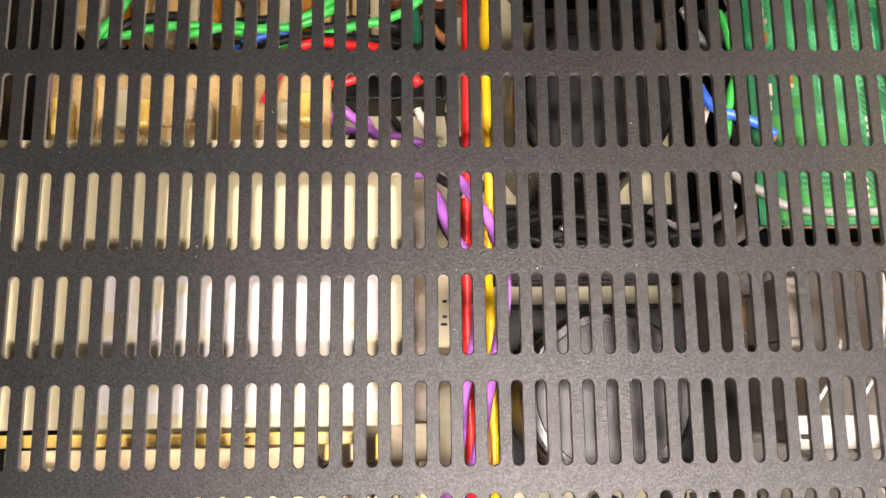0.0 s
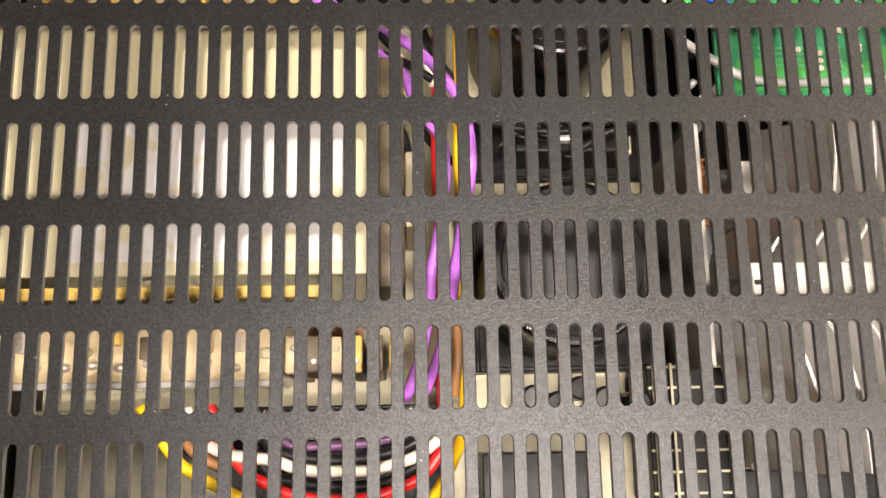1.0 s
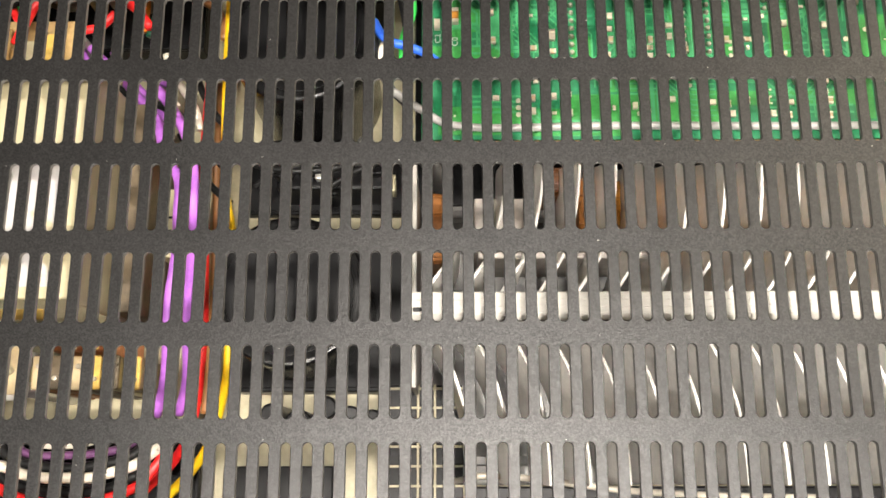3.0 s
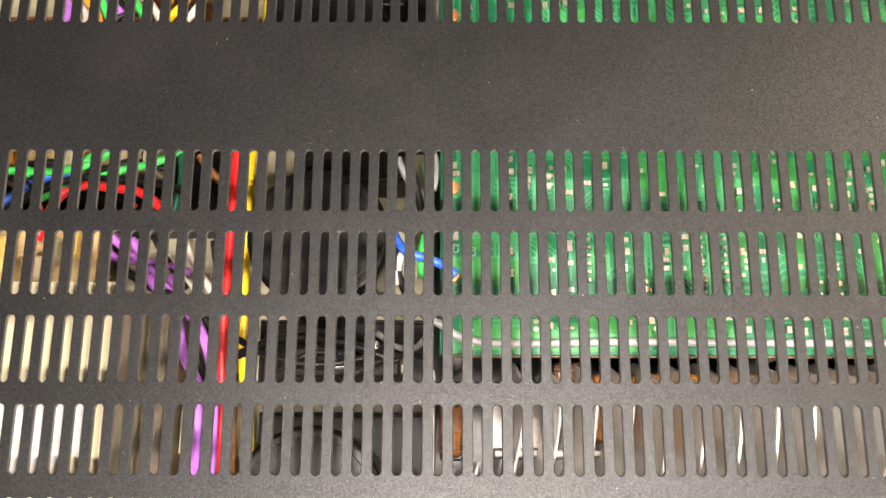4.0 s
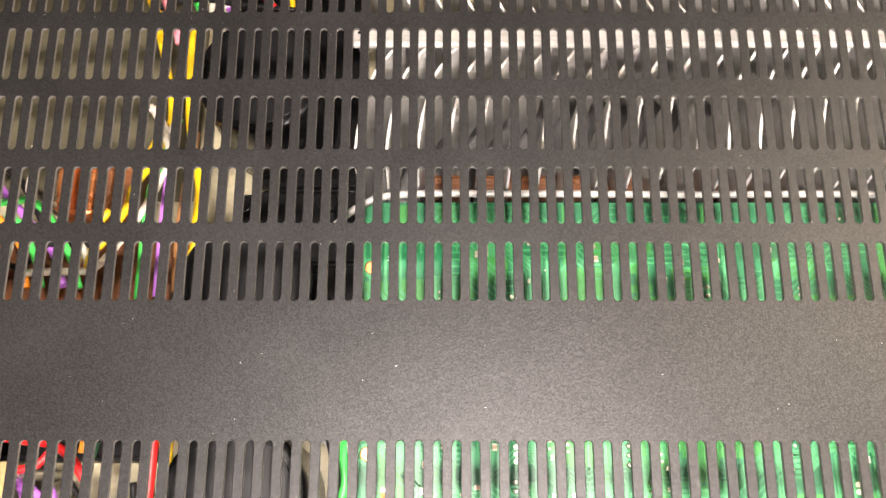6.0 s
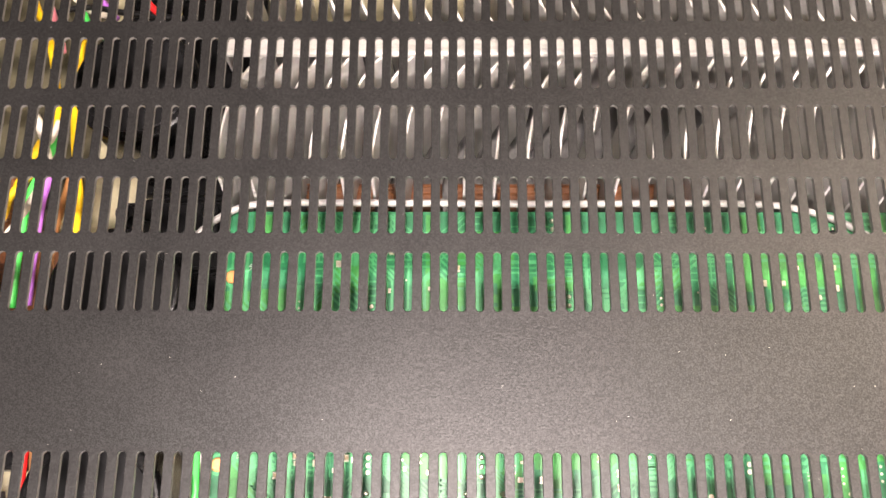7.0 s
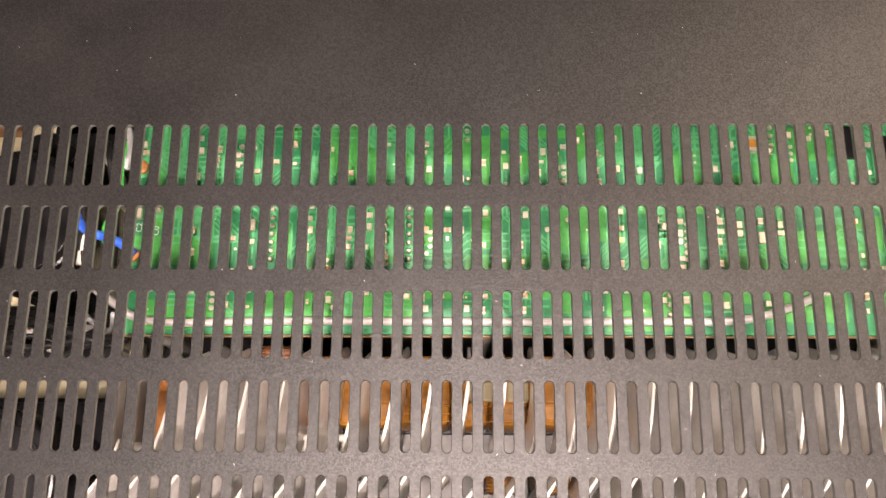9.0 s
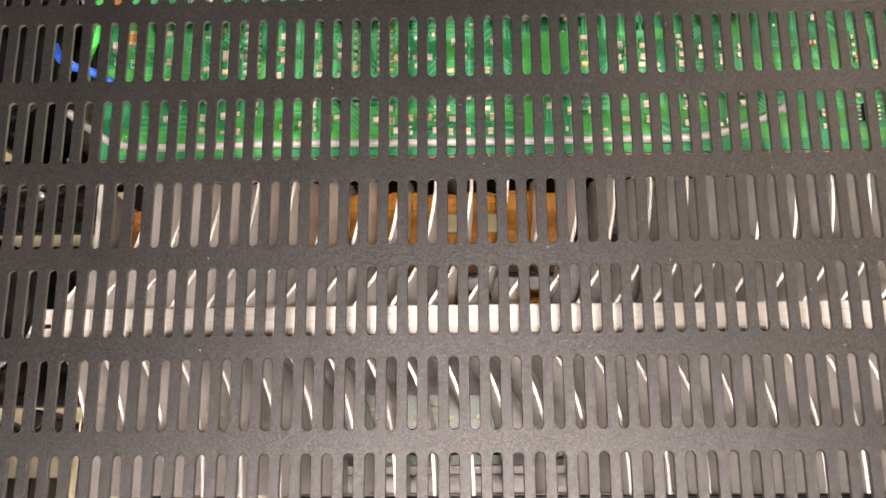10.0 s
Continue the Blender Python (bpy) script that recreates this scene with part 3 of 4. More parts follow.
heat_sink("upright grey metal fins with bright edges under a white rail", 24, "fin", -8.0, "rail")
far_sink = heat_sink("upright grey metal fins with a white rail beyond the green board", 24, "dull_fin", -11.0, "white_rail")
far_sink.matrix_basis = Matrix.Translation(at(60.95, 25.45, FLOOR)) @ pose(0, 0, 0, 0, 0, 180)
box("end_plate", (34.5, 15.2, FLOOR + 0.8), (34.82, 26.2, -6.4), M["rail"], far_sink, "pale upright end plate")


# ---- wound coils under the fins ----
def coil(c, y, r, h, mat, label, d=None):
    ob = empty("coil", label, "coil", at(c, y, FLOOR + 0.8), "coils below the fins")
    d = d or r * 0.9
    z = FLOOR + 0.8
    bm = bmesh.new()
    add_box(bm, (c - r, y - d, z + 0.5), (c + r, y + d, z + h), 0, 0.0022)
    part("winding", bm, mat, ob)
    bm = bmesh.new()
    add_box(bm, (c - r * 1.04, y - d * 0.42, z + h * 0.55), (c + r * 1.04, y + d * 0.42, z + 0.05 + h), 0, 0.0012)
    part("tape", bm, mat, ob, "overlapping strip of tape")
    bm = bmesh.new()
    add_box(bm, (c - r * 1.06, y - d * 1.05, z), (c + r * 1.06, y + d * 1.05, z + 0.5), 0, 0.0004)
    part("former", bm, M["grey"], ob, "dark plastic former")
    for k in range(9):
        bm = bmesh.new()
        q = y - d * 0.85 + d * 1.7 * k / 8
        add_box(bm, (c - r * 1.02, q - 0.035, z + 0.9), (c + r * 1.02, q + 0.035, z + h + 0.012), 0, 0.0001)
        part("turn", bm, mat, ob)
    return ob


coil(35.75, -13.6, 0.7, 4.6, M["rust"], "rust brown taped coil beside the pale end plate", 2.3)
for k in range(9):
    c = 43.4 + 2.36 * k
    mat, tint = (M["brown"], "dark brown") if k == 0 else (M["rust"], "rust brown") if k < 2 else (M["orange"], "amber")
    coil(c, -10.9 if k == 0 else -12.85, 1.14, 5.7 + 0.35 * math.sin(k * 2.1), mat, tint + " taped coil standing in a row between the metal fins", 0.9 if k == 0 else 2.15)
for c in (55.9, 58.2):
    tagged(box("bobbin", (c - 0.75, -13.5, FLOOR + 0.8), (c + 0.75, -12.3, -10.8), M["beige"], None, "", 0.0008), "pale beige bobbin among the amber coils", "bobbin", "bobbins among the coils")
for c in (57.2, 60.1):
    coil(c, -18.0, 1.0, 6.0, M["orange"], "amber taped coil beside the white rail")
for k in range(8):
    coil(40.5 + 3.4 * k, 18.4, 1.4, 5.2, M["brown"], "dark brown lacquered coil between the metal fins")


# ---- large capacitors ----
def capacitor(c, y, r=4.4, z=-7.6):
    ob = empty("capacitor", "large round black capacitor standing on the case floor", "capacitor", at(c, y, FLOOR), "row of large capacitors")
    bm = bmesh.new()
    add_cyl(bm, at(c, y, FLOOR), r * P, (z - FLOOR) * P, 48, bevel=0.0016)
    part("can", bm, M["sleeve"], ob, "shiny black sleeved can")
    bm = bmesh.new()
    add_cyl(bm, at(c, y, z), (r - 0.7) * P, 0.0005, 48, bevel=0.0002)
    part("end_disc", bm, M["grey"], ob, "dark grey end disc")
    return ob


for y in (25.5, 10.6, -2.7, -18.55):
    capacitor(27.5, y)

# ---- supply unit with a beige lid ----
unit = empty("supply_unit", "power supply in a beige metal cage with a white sticker", "power supply", at(7, -13, FLOOR))
box("lid", (-2.75, -19.93, -2.85), (17.28, -6.75, -2.6), M["beige"], unit, "beige painted lid", 0.0004)
box("side_panel", (17.03, -19.93, FLOOR), (17.28, -6.75, -2.86), M["beige"], unit, "beige painted side", 0.0003)
box("side_panel", (-2.75, -19.93, FLOOR), (-2.5, -6.75, -2.86), M["beige"], unit, "beige painted side", 0.0003)
box("flange", (-1.5, -20.72, -4.6), (15.2, -20.14, -4.3), M["gold"], unit, "yellow lacquered flange", 0.0003)
box("sticker", (3.6, -19.3, -2.597), (16.4, -12.2, -2.585), M["label"], unit, "white paper sticker", 0)


# ---- loose wires: colour, radius in mm, points in cover pitches ----
def loose(color, r, *points):
    wire(color, points, r * 0.001, group="loose wires inside the case")


loose("red", 1.52, (9.8, -2.8, -8.5), (10.7, -0.3, -8.5), (11.6, 0.5, -8.5), (12.8, 0.8, -8.5), (14.3, 0.6, -8.5), (15.8, 0.4, -8.5), (17.1, -0.4, -8.5), (18.1, -1.7, -8.5))
loose("green", 1.34, (5.3, 1.7, -9.5), (7.7, 2.2, -9.5), (9, 2, -9.5), (11, 2.2, -9.5), (12.2, 2.6, -9.5), (13.7, 3.5, -9.5))
loose("green", 1.34, (9, 0.4, -10), (11.5, 1.6, -10), (13.2, 2, -10), (14.3, 2.4, -10), (15.7, 2.7, -10), (17, 3.2, -10), (18.5, 4.3, -10))
loose("green", 1.34, (-0.2, 1.1, -9.5), (1.3, 3, -9.5), (2.1, 4.8, -9.5))
loose("green", 1.34, (0, 1.9, -9.9), (1.6, 1.8, -9.9), (2.8, 2.2, -9.9), (4.4, 2.4, -9.9), (5.6, 2.4, -9.9), (6.8, 2.3, -9.9), (8.2, 2, -9.9))
loose("green", 1.34, (11.1, 2.4, -9.5), (12.3, 3.1, -9.5), (13.6, 4.2, -9.5))
loose("blue", 1.34, (5.8, -0.2, -10.5), (7.2, 1, -10.5), (8.3, 1.6, -10.5), (9.3, 2.1, -10.5), (10.7, 2.2, -10.5))
loose("blue", 1.22, (7.2, 1.4, -10.5), (8.4, 1.7, -10.5), (9.2, 2.1, -10.5), (9.6, 2.9, -10.5))
loose("black", 1.34, (7.1, -0.4, -9.7), (9.1, 0.8, -9.7), (11.1, 1.6, -9.7), (13.2, 1.6, -9.7), (16.3, 1.4, -9.7), (18.5, 0.8, -9.7))
loose("black", 1.34, (7.7, 2.9, -10.5), (10.4, 3.1, -10.5), (12.7, 2.6, -10.5), (14.6, 3.1, -10.5), (17, 2.6, -10.5))
loose("black", 1.46, (-0.8, 0.8, -10.5), (1.6, 2.8, -10.5), (4.8, 3.2, -10.5), (7.2, 1.7, -10.5), (9.6, 1.2, -10.5))
loose("dark_green", 1.46, (17.8, 4, -10.5), (18, 2.2, -10.5), (17.8, 0.6, -10.5), (17.4, -1.3, -10.5))
loose("white", 1.10, (8.7, 3.4, -11.5), (10.9, 1.8, -11.5), (13.1, 2.8, -11.5), (15.7, 3.8, -11.5))
loose("orange", 1.30, (15.9, 4.3, -12.5), (16.3, 2.3, -12.5), (16.2, 0.1, -12.5))
loose("brown", 1.34, (18.4, 4.3, -12.5), (19.7, 2.7, -12.5), (21.3, 1.4, -12.5), (21.7, -0.5, -12.5))
loose("orange", 1.30, (6.5, 5.1, -12.5), (6.6, 3.4, -12.5), (6.6, 1, -12.5))
loose("purple", 1.34, (13.4, -1.8, -11), (14.8, -3.1, -11), (15.6, -3.6, -11), (16.8, -4.7, -11), (17.9, -5.9, -11), (19.1, -7.3, -11))
loose("purple", 1.22, (14.7, -1.9, -11.5), (15.7, -3.8, -11.5), (17.5, -5.8, -11.5), (19.2, -6.1, -11.5))
loose("black", 1.34, (14.2, -4, -10.5), (16.6, -5.4, -10.5), (18.8, -6.2, -10.5), (20.5, -7.3, -10.5))
loose("white", 1.22, (18, -1.8, -12), (18.7, -3.4, -12), (20.1, -5.5, -12), (20.6, -7.1, -12))
loose("white", 1.10, (16.2, -2.1, -12.5), (17.5, -3.7, -12.5), (18.9, -5.3, -12.5))
loose("black", 1.10, (16, -1.7, -11.5), (17.4, -3.8, -11.5), (18.5, -5.3, -11.5))
loose("black", 1.22, (19.8, -1.8, -12.5), (20.2, -3.7, -12.5), (21.2, -5.6, -12.5), (22.1, -6.7, -12.5))
loose("red", 1.56, (21.1, 8, -12), (21.0, 4, -12.3), (20.94, -1, -12.5), (20.86, -6, -12.5), (20.75, -9, -12.8), (20.8, -13.5, -13.8), (20.92, -19.5, -14.5), (20.92, -22.5, -14.5), (20.8, -26, -13.4), (20.3, -28, -11.8), (19.4, -29.6, -9.5))
loose("yellow", 1.52, (22.7, 18, -12), (22.5, 10, -12.1), (22.1, 3.6, -12.1), (22.09, -2, -12.1), (22.14, -7, -12.4), (22.05, -11, -13.8), (22.3, -14, -15.4), (22.32, -19.5, -15.5), (22.3, -23, -15.4), (22, -26.6, -13.6), (21.3, -28.6, -12), (20, -30.4, -10), (18, -31.8, -9.2))
loose("purple", 1.52, (16.2, -4.6, -10.4), (17.6, -6.2, -9.8), (18.9, -7.8, -8.8), (19.5, -9.6, -8.2), (19.95, -10.5, -7.8), (20.85, -12, -7.5), (20.95, -14.2, -7.5), (20.75, -16.2, -8.3), (20.24, -18.6, -9.2), (20.1, -20.6, -9.8), (19.6, -23, -11.5), (18.8, -25.2, -13))
loose("purple", 1.52, (18.2, -5, -9.4), (19.3, -6.4, -8), (20.5, -8, -7), (21.6, -10, -6.2), (22.15, -12, -5.9), (22.22, -14, -6), (21.9, -16.2, -7.4), (21.48, -18.6, -8.9), (21.2, -20.6, -10), (20.6, -23, -12.6), (19.8, -25, -14.2))
loose("brown", 1.46, (20.8, -2.4, -15.6), (20.9, -4.5, -15), (20.9, -7, -15), (20.95, -9, -15.2), (21.05, -11.4, -15.5), (21.1, -13.5, -15.5), (21.15, -16, -15.5), (21.5, -18.5, -14.5), (21.75, -20.5, -13.6), (21.75, -23, -13.4), (21.5, -25, -13.9))
loose("purple", 1.46, (-2.8, 0.4, -10.5), (-2.4, -0.9, -10.5), (-2.4, -2.2, -10.5))
loose("purple", 1.46, (-0.1, 0.1, -10.5), (0.3, -1.4, -10.5), (0.1, -2.6, -10.5))
loose("blue", 1.30, (4.8, 0.2, -10), (5.4, -1.1, -10), (5.6, -1.7, -10))
loose("green", 1.46, (0.9, -2.4, -10), (1.6, -1.1, -10), (2.7, -0.8, -10), (3.9, 0.2, -10))
loose("orange", 1.46, (6, -0.1, -10), (6.6, -0.8, -10), (6.8, -1.9, -10))
loose("red", 1.30, (8.5, 0.6, -10), (9.2, -0.8, -10), (9.3, -1.9, -10))
loose("red", 1.34, (12.3, -1.4, -10), (13.3, -1.1, -10), (14.4, -0.8, -10), (15.2, 0.1, -10))
loose("purple", 1.34, (12.5, -1.5, -11.5), (13.5, -3.1, -11.5), (15.1, -3.4, -11.5), (17.1, -3.7, -11.5), (18.7, -4.2, -11.5))
loose("black", 1.22, (18.5, -6.4, -14.5), (20.3, -9.5, -14.5), (22.2, -11.3, -14.5))
loose("green", 1.34, (9, 16.8, -10.1), (10.4, 17, -10.1), (11.5, 17.1, -10.1), (12.7, 16.3, -10.1), (13.8, 14.8, -10.1), (14.4, 13.8, -10.1), (15, 12.7, -10.1), (15.7, 10.8, -10.1))
loose("green", 1.34, (9.9, 16.2, -10.6), (11.2, 15.2, -10.6), (11.8, 14, -10.6), (12.4, 12.6, -10.6), (12.9, 11, -10.6))
loose("orange", 1.34, (5.6, 17.6, -10.4), (6.6, 17.5, -10.4), (8.8, 16.3, -10.4), (10, 15.3, -10.4), (10.8, 14.4, -10.4), (11.3, 13.7, -10.4), (11.6, 12.3, -10.4), (12, 10.9, -10.4))
loose("purple", 1.34, (5.3, 20.4, -11), (6.3, 19.5, -11), (8.6, 19.1, -11), (8.9, 18.4, -11), (10.7, 16.5, -11), (12.3, 14.7, -11), (13.4, 13.3, -11), (14.3, 11.1, -11))
loose("purple", 1.22, (8.2, 16.3, -10.2), (8.9, 15.2, -10.2), (9.3, 13.8, -10.2), (8.7, 12.3, -10.2))
loose("white", 1.34, (11.1, 21.4, -10.7), (11.2, 19.4, -10.7), (11.2, 17.8, -10.7), (12.9, 16.1, -10.7), (14.8, 14.8, -10.7), (15.9, 12.5, -10.7), (16.3, 11, -10.7))
loose("white", 1.22, (8.7, 15.9, -11.2), (9.7, 14.9, -11.2), (10.1, 14.1, -11.2), (9.7, 12.4, -11.2))
loose("white", 1.34, (19.2, 24.3, -10.2), (19.9, 23.3, -10.2), (21, 20.5, -10.2), (20.5, 18.7, -10.2), (19.4, 16.3, -10.2), (18.6, 15, -10.2), (17.5, 13.3, -10.2), (16.2, 12.1, -10.2), (13.8, 12, -10.2), (11.9, 11.9, -10.2))
loose("yellow", 1.40, (20.6, 25.4, -12.2), (20.2, 24.2, -12.2), (19.7, 20.5, -11), (19.1, 19, -10.3), (18.56, 17.8, -10.1), (18.4, 16.5, -10), (17.7, 15.1, -9.8), (17.4, 14.2, -9.6), (16.6, 13, -9.4), (16.4, 12, -9.4))
loose("yellow", 1.34, (16.8, 16.7, -11.1), (15.9, 15.4, -11.1), (15.6, 14.2, -11.1), (14.7, 12.6, -11.1))
loose("green", 1.46, (20.6, 21, -10.8), (20.0, 19, -10.5), (19.74, 17.8, -10.4), (19.6, 15, -10.5), (19.57, 12.5, -10.55), (19.5, 10.2, -10.8))
loose("purple", 1.34, (21.5, 21, -10.4), (21, 18.2, -10.1), (21, 15, -9.9), (21.05, 12.6, -9.75), (21, 10.2, -10))
loose("brown", 1.46, (22.2, 23, -12), (21.9, 19.2, -11.6), (22.2, 16, -10), (22.42, 12.6, -9.2), (22.4, 10.4, -9.6))
loose("black", 1.34, (6.3, 21.1, -11.4), (9.8, 19.3, -11.4), (12.8, 14.4, -11.4), (13.5, 11.4, -11.4))
loose("black", 1.10, (9.1, 13.3, -10.8), (11.2, 12.5, -10.8), (13, 14.1, -10.8), (16.6, 14.1, -10.8), (18.6, 15.1, -10.8))
loose("white", 1.22, (7.5, 21.4, -10.8), (7.6, 20.1, -10.8), (7.5, 18.5, -10.8), (7.1, 16.8, -10.8))
loose("white", 1.22, (10.1, 21.4, -10.6), (10.1, 19.8, -10.6), (10.1, 18.2, -10.6), (10.1, 16.9, -10.6))
loose("pink", 1.46, (19.1, 35, -9.8), (19.5, 33.2, -9.8), (20.3, 31.2, -9.8), (20.8, 29.9, -9.8), (21, 29.1, -9.8))
loose("yellow", 1.46, (17.9, 35.2, -10.2), (18.2, 33.6, -10.2), (18.9, 32.1, -10.2), (19.9, 31.1, -10.2))
loose("white", 1.22, (19.9, 35.1, -10.7), (21.4, 33.8, -10.7), (22.6, 32.9, -10.7), (24.3, 32.6, -10.7))
loose("purple", 1.22, (21.9, 35.3, -10.7), (22.7, 34.3, -10.7), (24.3, 32.4, -10.7))
loose("white", 1.10, (22.4, 34.8, -10.7), (22.9, 33.1, -10.7), (22.8, 31.4, -10.7))
loose("green", 1.10, (21.1, 35.1, -10.8), (21.6, 33.3, -10.8), (22.2, 32, -10.8))
loose("red", 1.34, (26.3, 34.7, -10.2), (26.7, 33.5, -10.2), (27.7, 32.4, -10.2))
loose("yellow", 1.22, (28.5, 35.3, -10.7), (28.8, 33.6, -10.7), (29, 32.4, -10.7))
loose("black", 1.22, (18.5, 32.2, -10.4), (21.8, 33.2, -10.4), (25.2, 32.7, -10.4), (29.4, 32.2, -10.4))
loose("yellow", 1.52, (18.2, 32.2, -13), (18.7, 30.6, -13), (19.3, 28.5, -12.8), (19.9, 26.4, -12.4), (20.2, 24.4, -12.2), (20.1, 23, -12))
loose("yellow", 1.52, (21.3, 32, -12.2), (21.2, 30.3, -12.2), (21.3, 27, -12.3), (21.46, 24.4, -12.3), (22, 21.7, -12), (22.8, 19, -11.4), (22.95, 17.8, -11.3), (23.1, 15, -11.2), (22.6, 13, -11.2))
loose("white", 1.22, (21.3, 23.8, -10.2), (21.1, 23, -10.2), (20.7, 22.2, -10.2), (20, 23.5, -10.2), (19.6, 24.2, -10.2))
loose("green", 1.34, (21.3, 23.5, -10.6), (21, 22.5, -10.6), (20.8, 21.5, -10.6), (20.2, 20.2, -10.6))
loose("yellow", 1.34, (19.9, 22.5, -10.8), (19.6, 21.7, -10.8), (19.2, 20.5, -10.8), (18.6, 19, -10.8))
loose("yellow", 1.46, (5.6, -25.5, -8.3), (7.3, -27.9, -8.3), (8.4, -28.8, -8.3), (9.7, -29.5, -8.3), (11.2, -30.2, -8.3), (12.8, -30.6, -8.3))
loose("red", 1.46, (9, -25.5, -8.5), (9.6, -27, -8.5), (10.8, -28.7, -8.5), (12, -29.4, -8.5), (13.5, -30, -8.5), (16.4, -30.2, -8.5), (19.2, -29.4, -8.5), (20.4, -28.2, -8.5), (21.1, -26.9, -8.5))
loose("white", 1.52, (8, -25.6, -8.1), (8.7, -27.1, -8.1), (10.1, -27.9, -8.1), (12.2, -28.2, -8.1), (13.3, -28.6, -8.1), (14.6, -28.8, -8.1), (15.8, -28.8, -8.1), (17, -28.8, -8.1), (18.2, -28.5, -8.1), (19.4, -28.1, -8.1), (20.9, -27, -8.1))
loose("black", 1.46, (9.7, -25.5, -8.7), (10.8, -27, -8.7), (12, -28.9, -8.7), (13.3, -29.3, -8.7), (15.5, -29.6, -8.7), (17.8, -29.4, -8.7), (19.4, -28.6, -8.7))
loose("black", 1.40, (11, -25.5, -8.6), (12.1, -27.6, -8.6), (14.3, -28.2, -8.6), (16.7, -28.2, -8.6), (19.2, -27.5, -8.6), (20.2, -25.9, -8.6))
loose("plum", 1.22, (11.4, -26.4, -9.3), (12.9, -27.5, -9.3), (14.4, -27.6, -9.3), (16.6, -27.5, -9.3), (18.2, -27.2, -9.3), (19.3, -26.5, -9.3))
loose("brown", 1.46, (6, -26, -8.8), (7.3, -26.7, -8.8), (8.3, -27.8, -8.8), (9.7, -28.6, -8.8))
loose("white", 1.22, (11.4, -25.9, -9.8), (12.8, -26.8, -9.8), (15.1, -27, -9.8), (17.7, -26.4, -9.8), (19.2, -25.9, -9.8))
loose("yellow", 1.30, (12.2, -30.8, -8.6), (13.1, -31.7, -8.6), (14.4, -32.2, -8.6), (15.6, -32.3, -8.6), (16.8, -32.4, -8.6), (18.2, -32.1, -8.6), (19.3, -31.7, -8.6), (20.1, -30.9, -8.6))
loose("red", 1.22, (8, -31.5, -9.3), (9.3, -31.9, -9.3), (10.5, -31.5, -9.3))
loose("blue", 1.22, (7.2, -32, -9.3), (8.1, -31.9, -9.3), (9.4, -31.6, -9.3))
loose("grey", 0.43, (18.1, -32.5, -10), (19.3, -32.9, -10), (20.8, -33.2, -10), (22.2, -33.8, -10), (24, -34.5, -10), (25.7, -35.5, -10))
loose("white", 0.61, (30.4, -35.7, -10.4), (33.6, -35.6, -10.4), (35.6, -35.7, -10.4), (38, -35.9, -10.4), (40.3, -36.6, -10.4))
loose("white", 0.61, (30.4, -35.1, -10.4), (33.6, -35.1, -10.4), (35.7, -35.2, -10.4), (38, -35.5, -10.4), (40.3, -36.3, -10.4))
loose("white", 0.61, (30.4, -34.5, -10.4), (33.6, -34.7, -10.4), (35.7, -34.8, -10.4), (38, -35.2, -10.4), (40.4, -36, -10.4))
loose("white", 0.92, (36.8, -29.1, -10), (38.2, -28.8, -10), (39.4, -28.8, -10), (40.8, -28.9, -10), (43.2, -29.2, -10), (45.6, -29.5, -10), (48, -29.7, -10), (52.3, -29.9, -10), (57.2, -30, -10))
loose("blue", 1.34, (32.3, -3.2, -5), (32.7, -4, -5), (33.3, -4.5, -5), (34.2, -4.8, -5), (35.2, -5.2, -5), (36, -5.8, -5))
loose("green", 1.30, (34.2, 1.6, -6.6), (34.3, 0.4, -5.9), (34.4, -1, -5.7), (34.5, -2.2, -5.7), (34.15, -3.4, -5.7), (33.95, -4.3, -5.7), (34.0, -5.6, -6.4))
loose("black", 1.22, (32.2, -3.5, -6), (32.6, -5.6, -6), (33.3, -7, -6), (34.2, -8, -6))
loose("grey", 1.22, (32.4, 2.1, -7), (33.1, 0.6, -7), (34, -0.5, -7), (34.1, -1.9, -7))
loose("grey", 1.22, (34.4, 2.5, -6), (34.8, 1.2, -6), (34.6, -0.3, -6))
loose("white", 1.22, (32.5, -6.2, -6), (32.6, -4.9, -6), (33, -3.8, -6))
loose("black", 1.22, (33.2, 1.6, -6.3), (33.8, -1, -6.3), (34.2, -3.5, -6.3), (34.3, -6.2, -6.3))
loose("black", 1.34, (16.4, -6.6, -13.4), (17.6, -8, -13.7), (18.8, -9.3, -14.1), (19.2, -11.1, -15.1))
loose("black", 1.10, (21.8, -8.4, -12), (24, -9.6, -11.4), (27, -10.2, -11.2), (30, -9.8, -11.4), (33.2, -8.6, -10.5))
loose("black", 1.46, (22, -9.6, -11.6), (25, -8.6, -11), (28.5, -8.8, -10.8), (32, -9.9, -11))
loose("black", 0.85, (24.2, -10.8, -12.4), (25.6, -9.9, -12), (27.2, -9.3, -12.1), (29, -9.8, -12.6))
loose("black", 1.10, (28.6, -11.3, -12), (30.6, -10.2, -11.5), (32.6, -9.6, -11), (34.2, -9.9, -10))
loose("grey", 0.98, (31, -8.2, -11), (32.4, -9.2, -10.6), (33.6, -9.4, -9), (34.4, -8.9, -7))


# ---- small bundled things round the supply unit ----
def block(name, lo, hi, mat, label, category, bevel=0.0006, group=""):
    ob = box(name, lo, hi, mat, None, "", bevel)
    return tagged(ob, label, category, group)


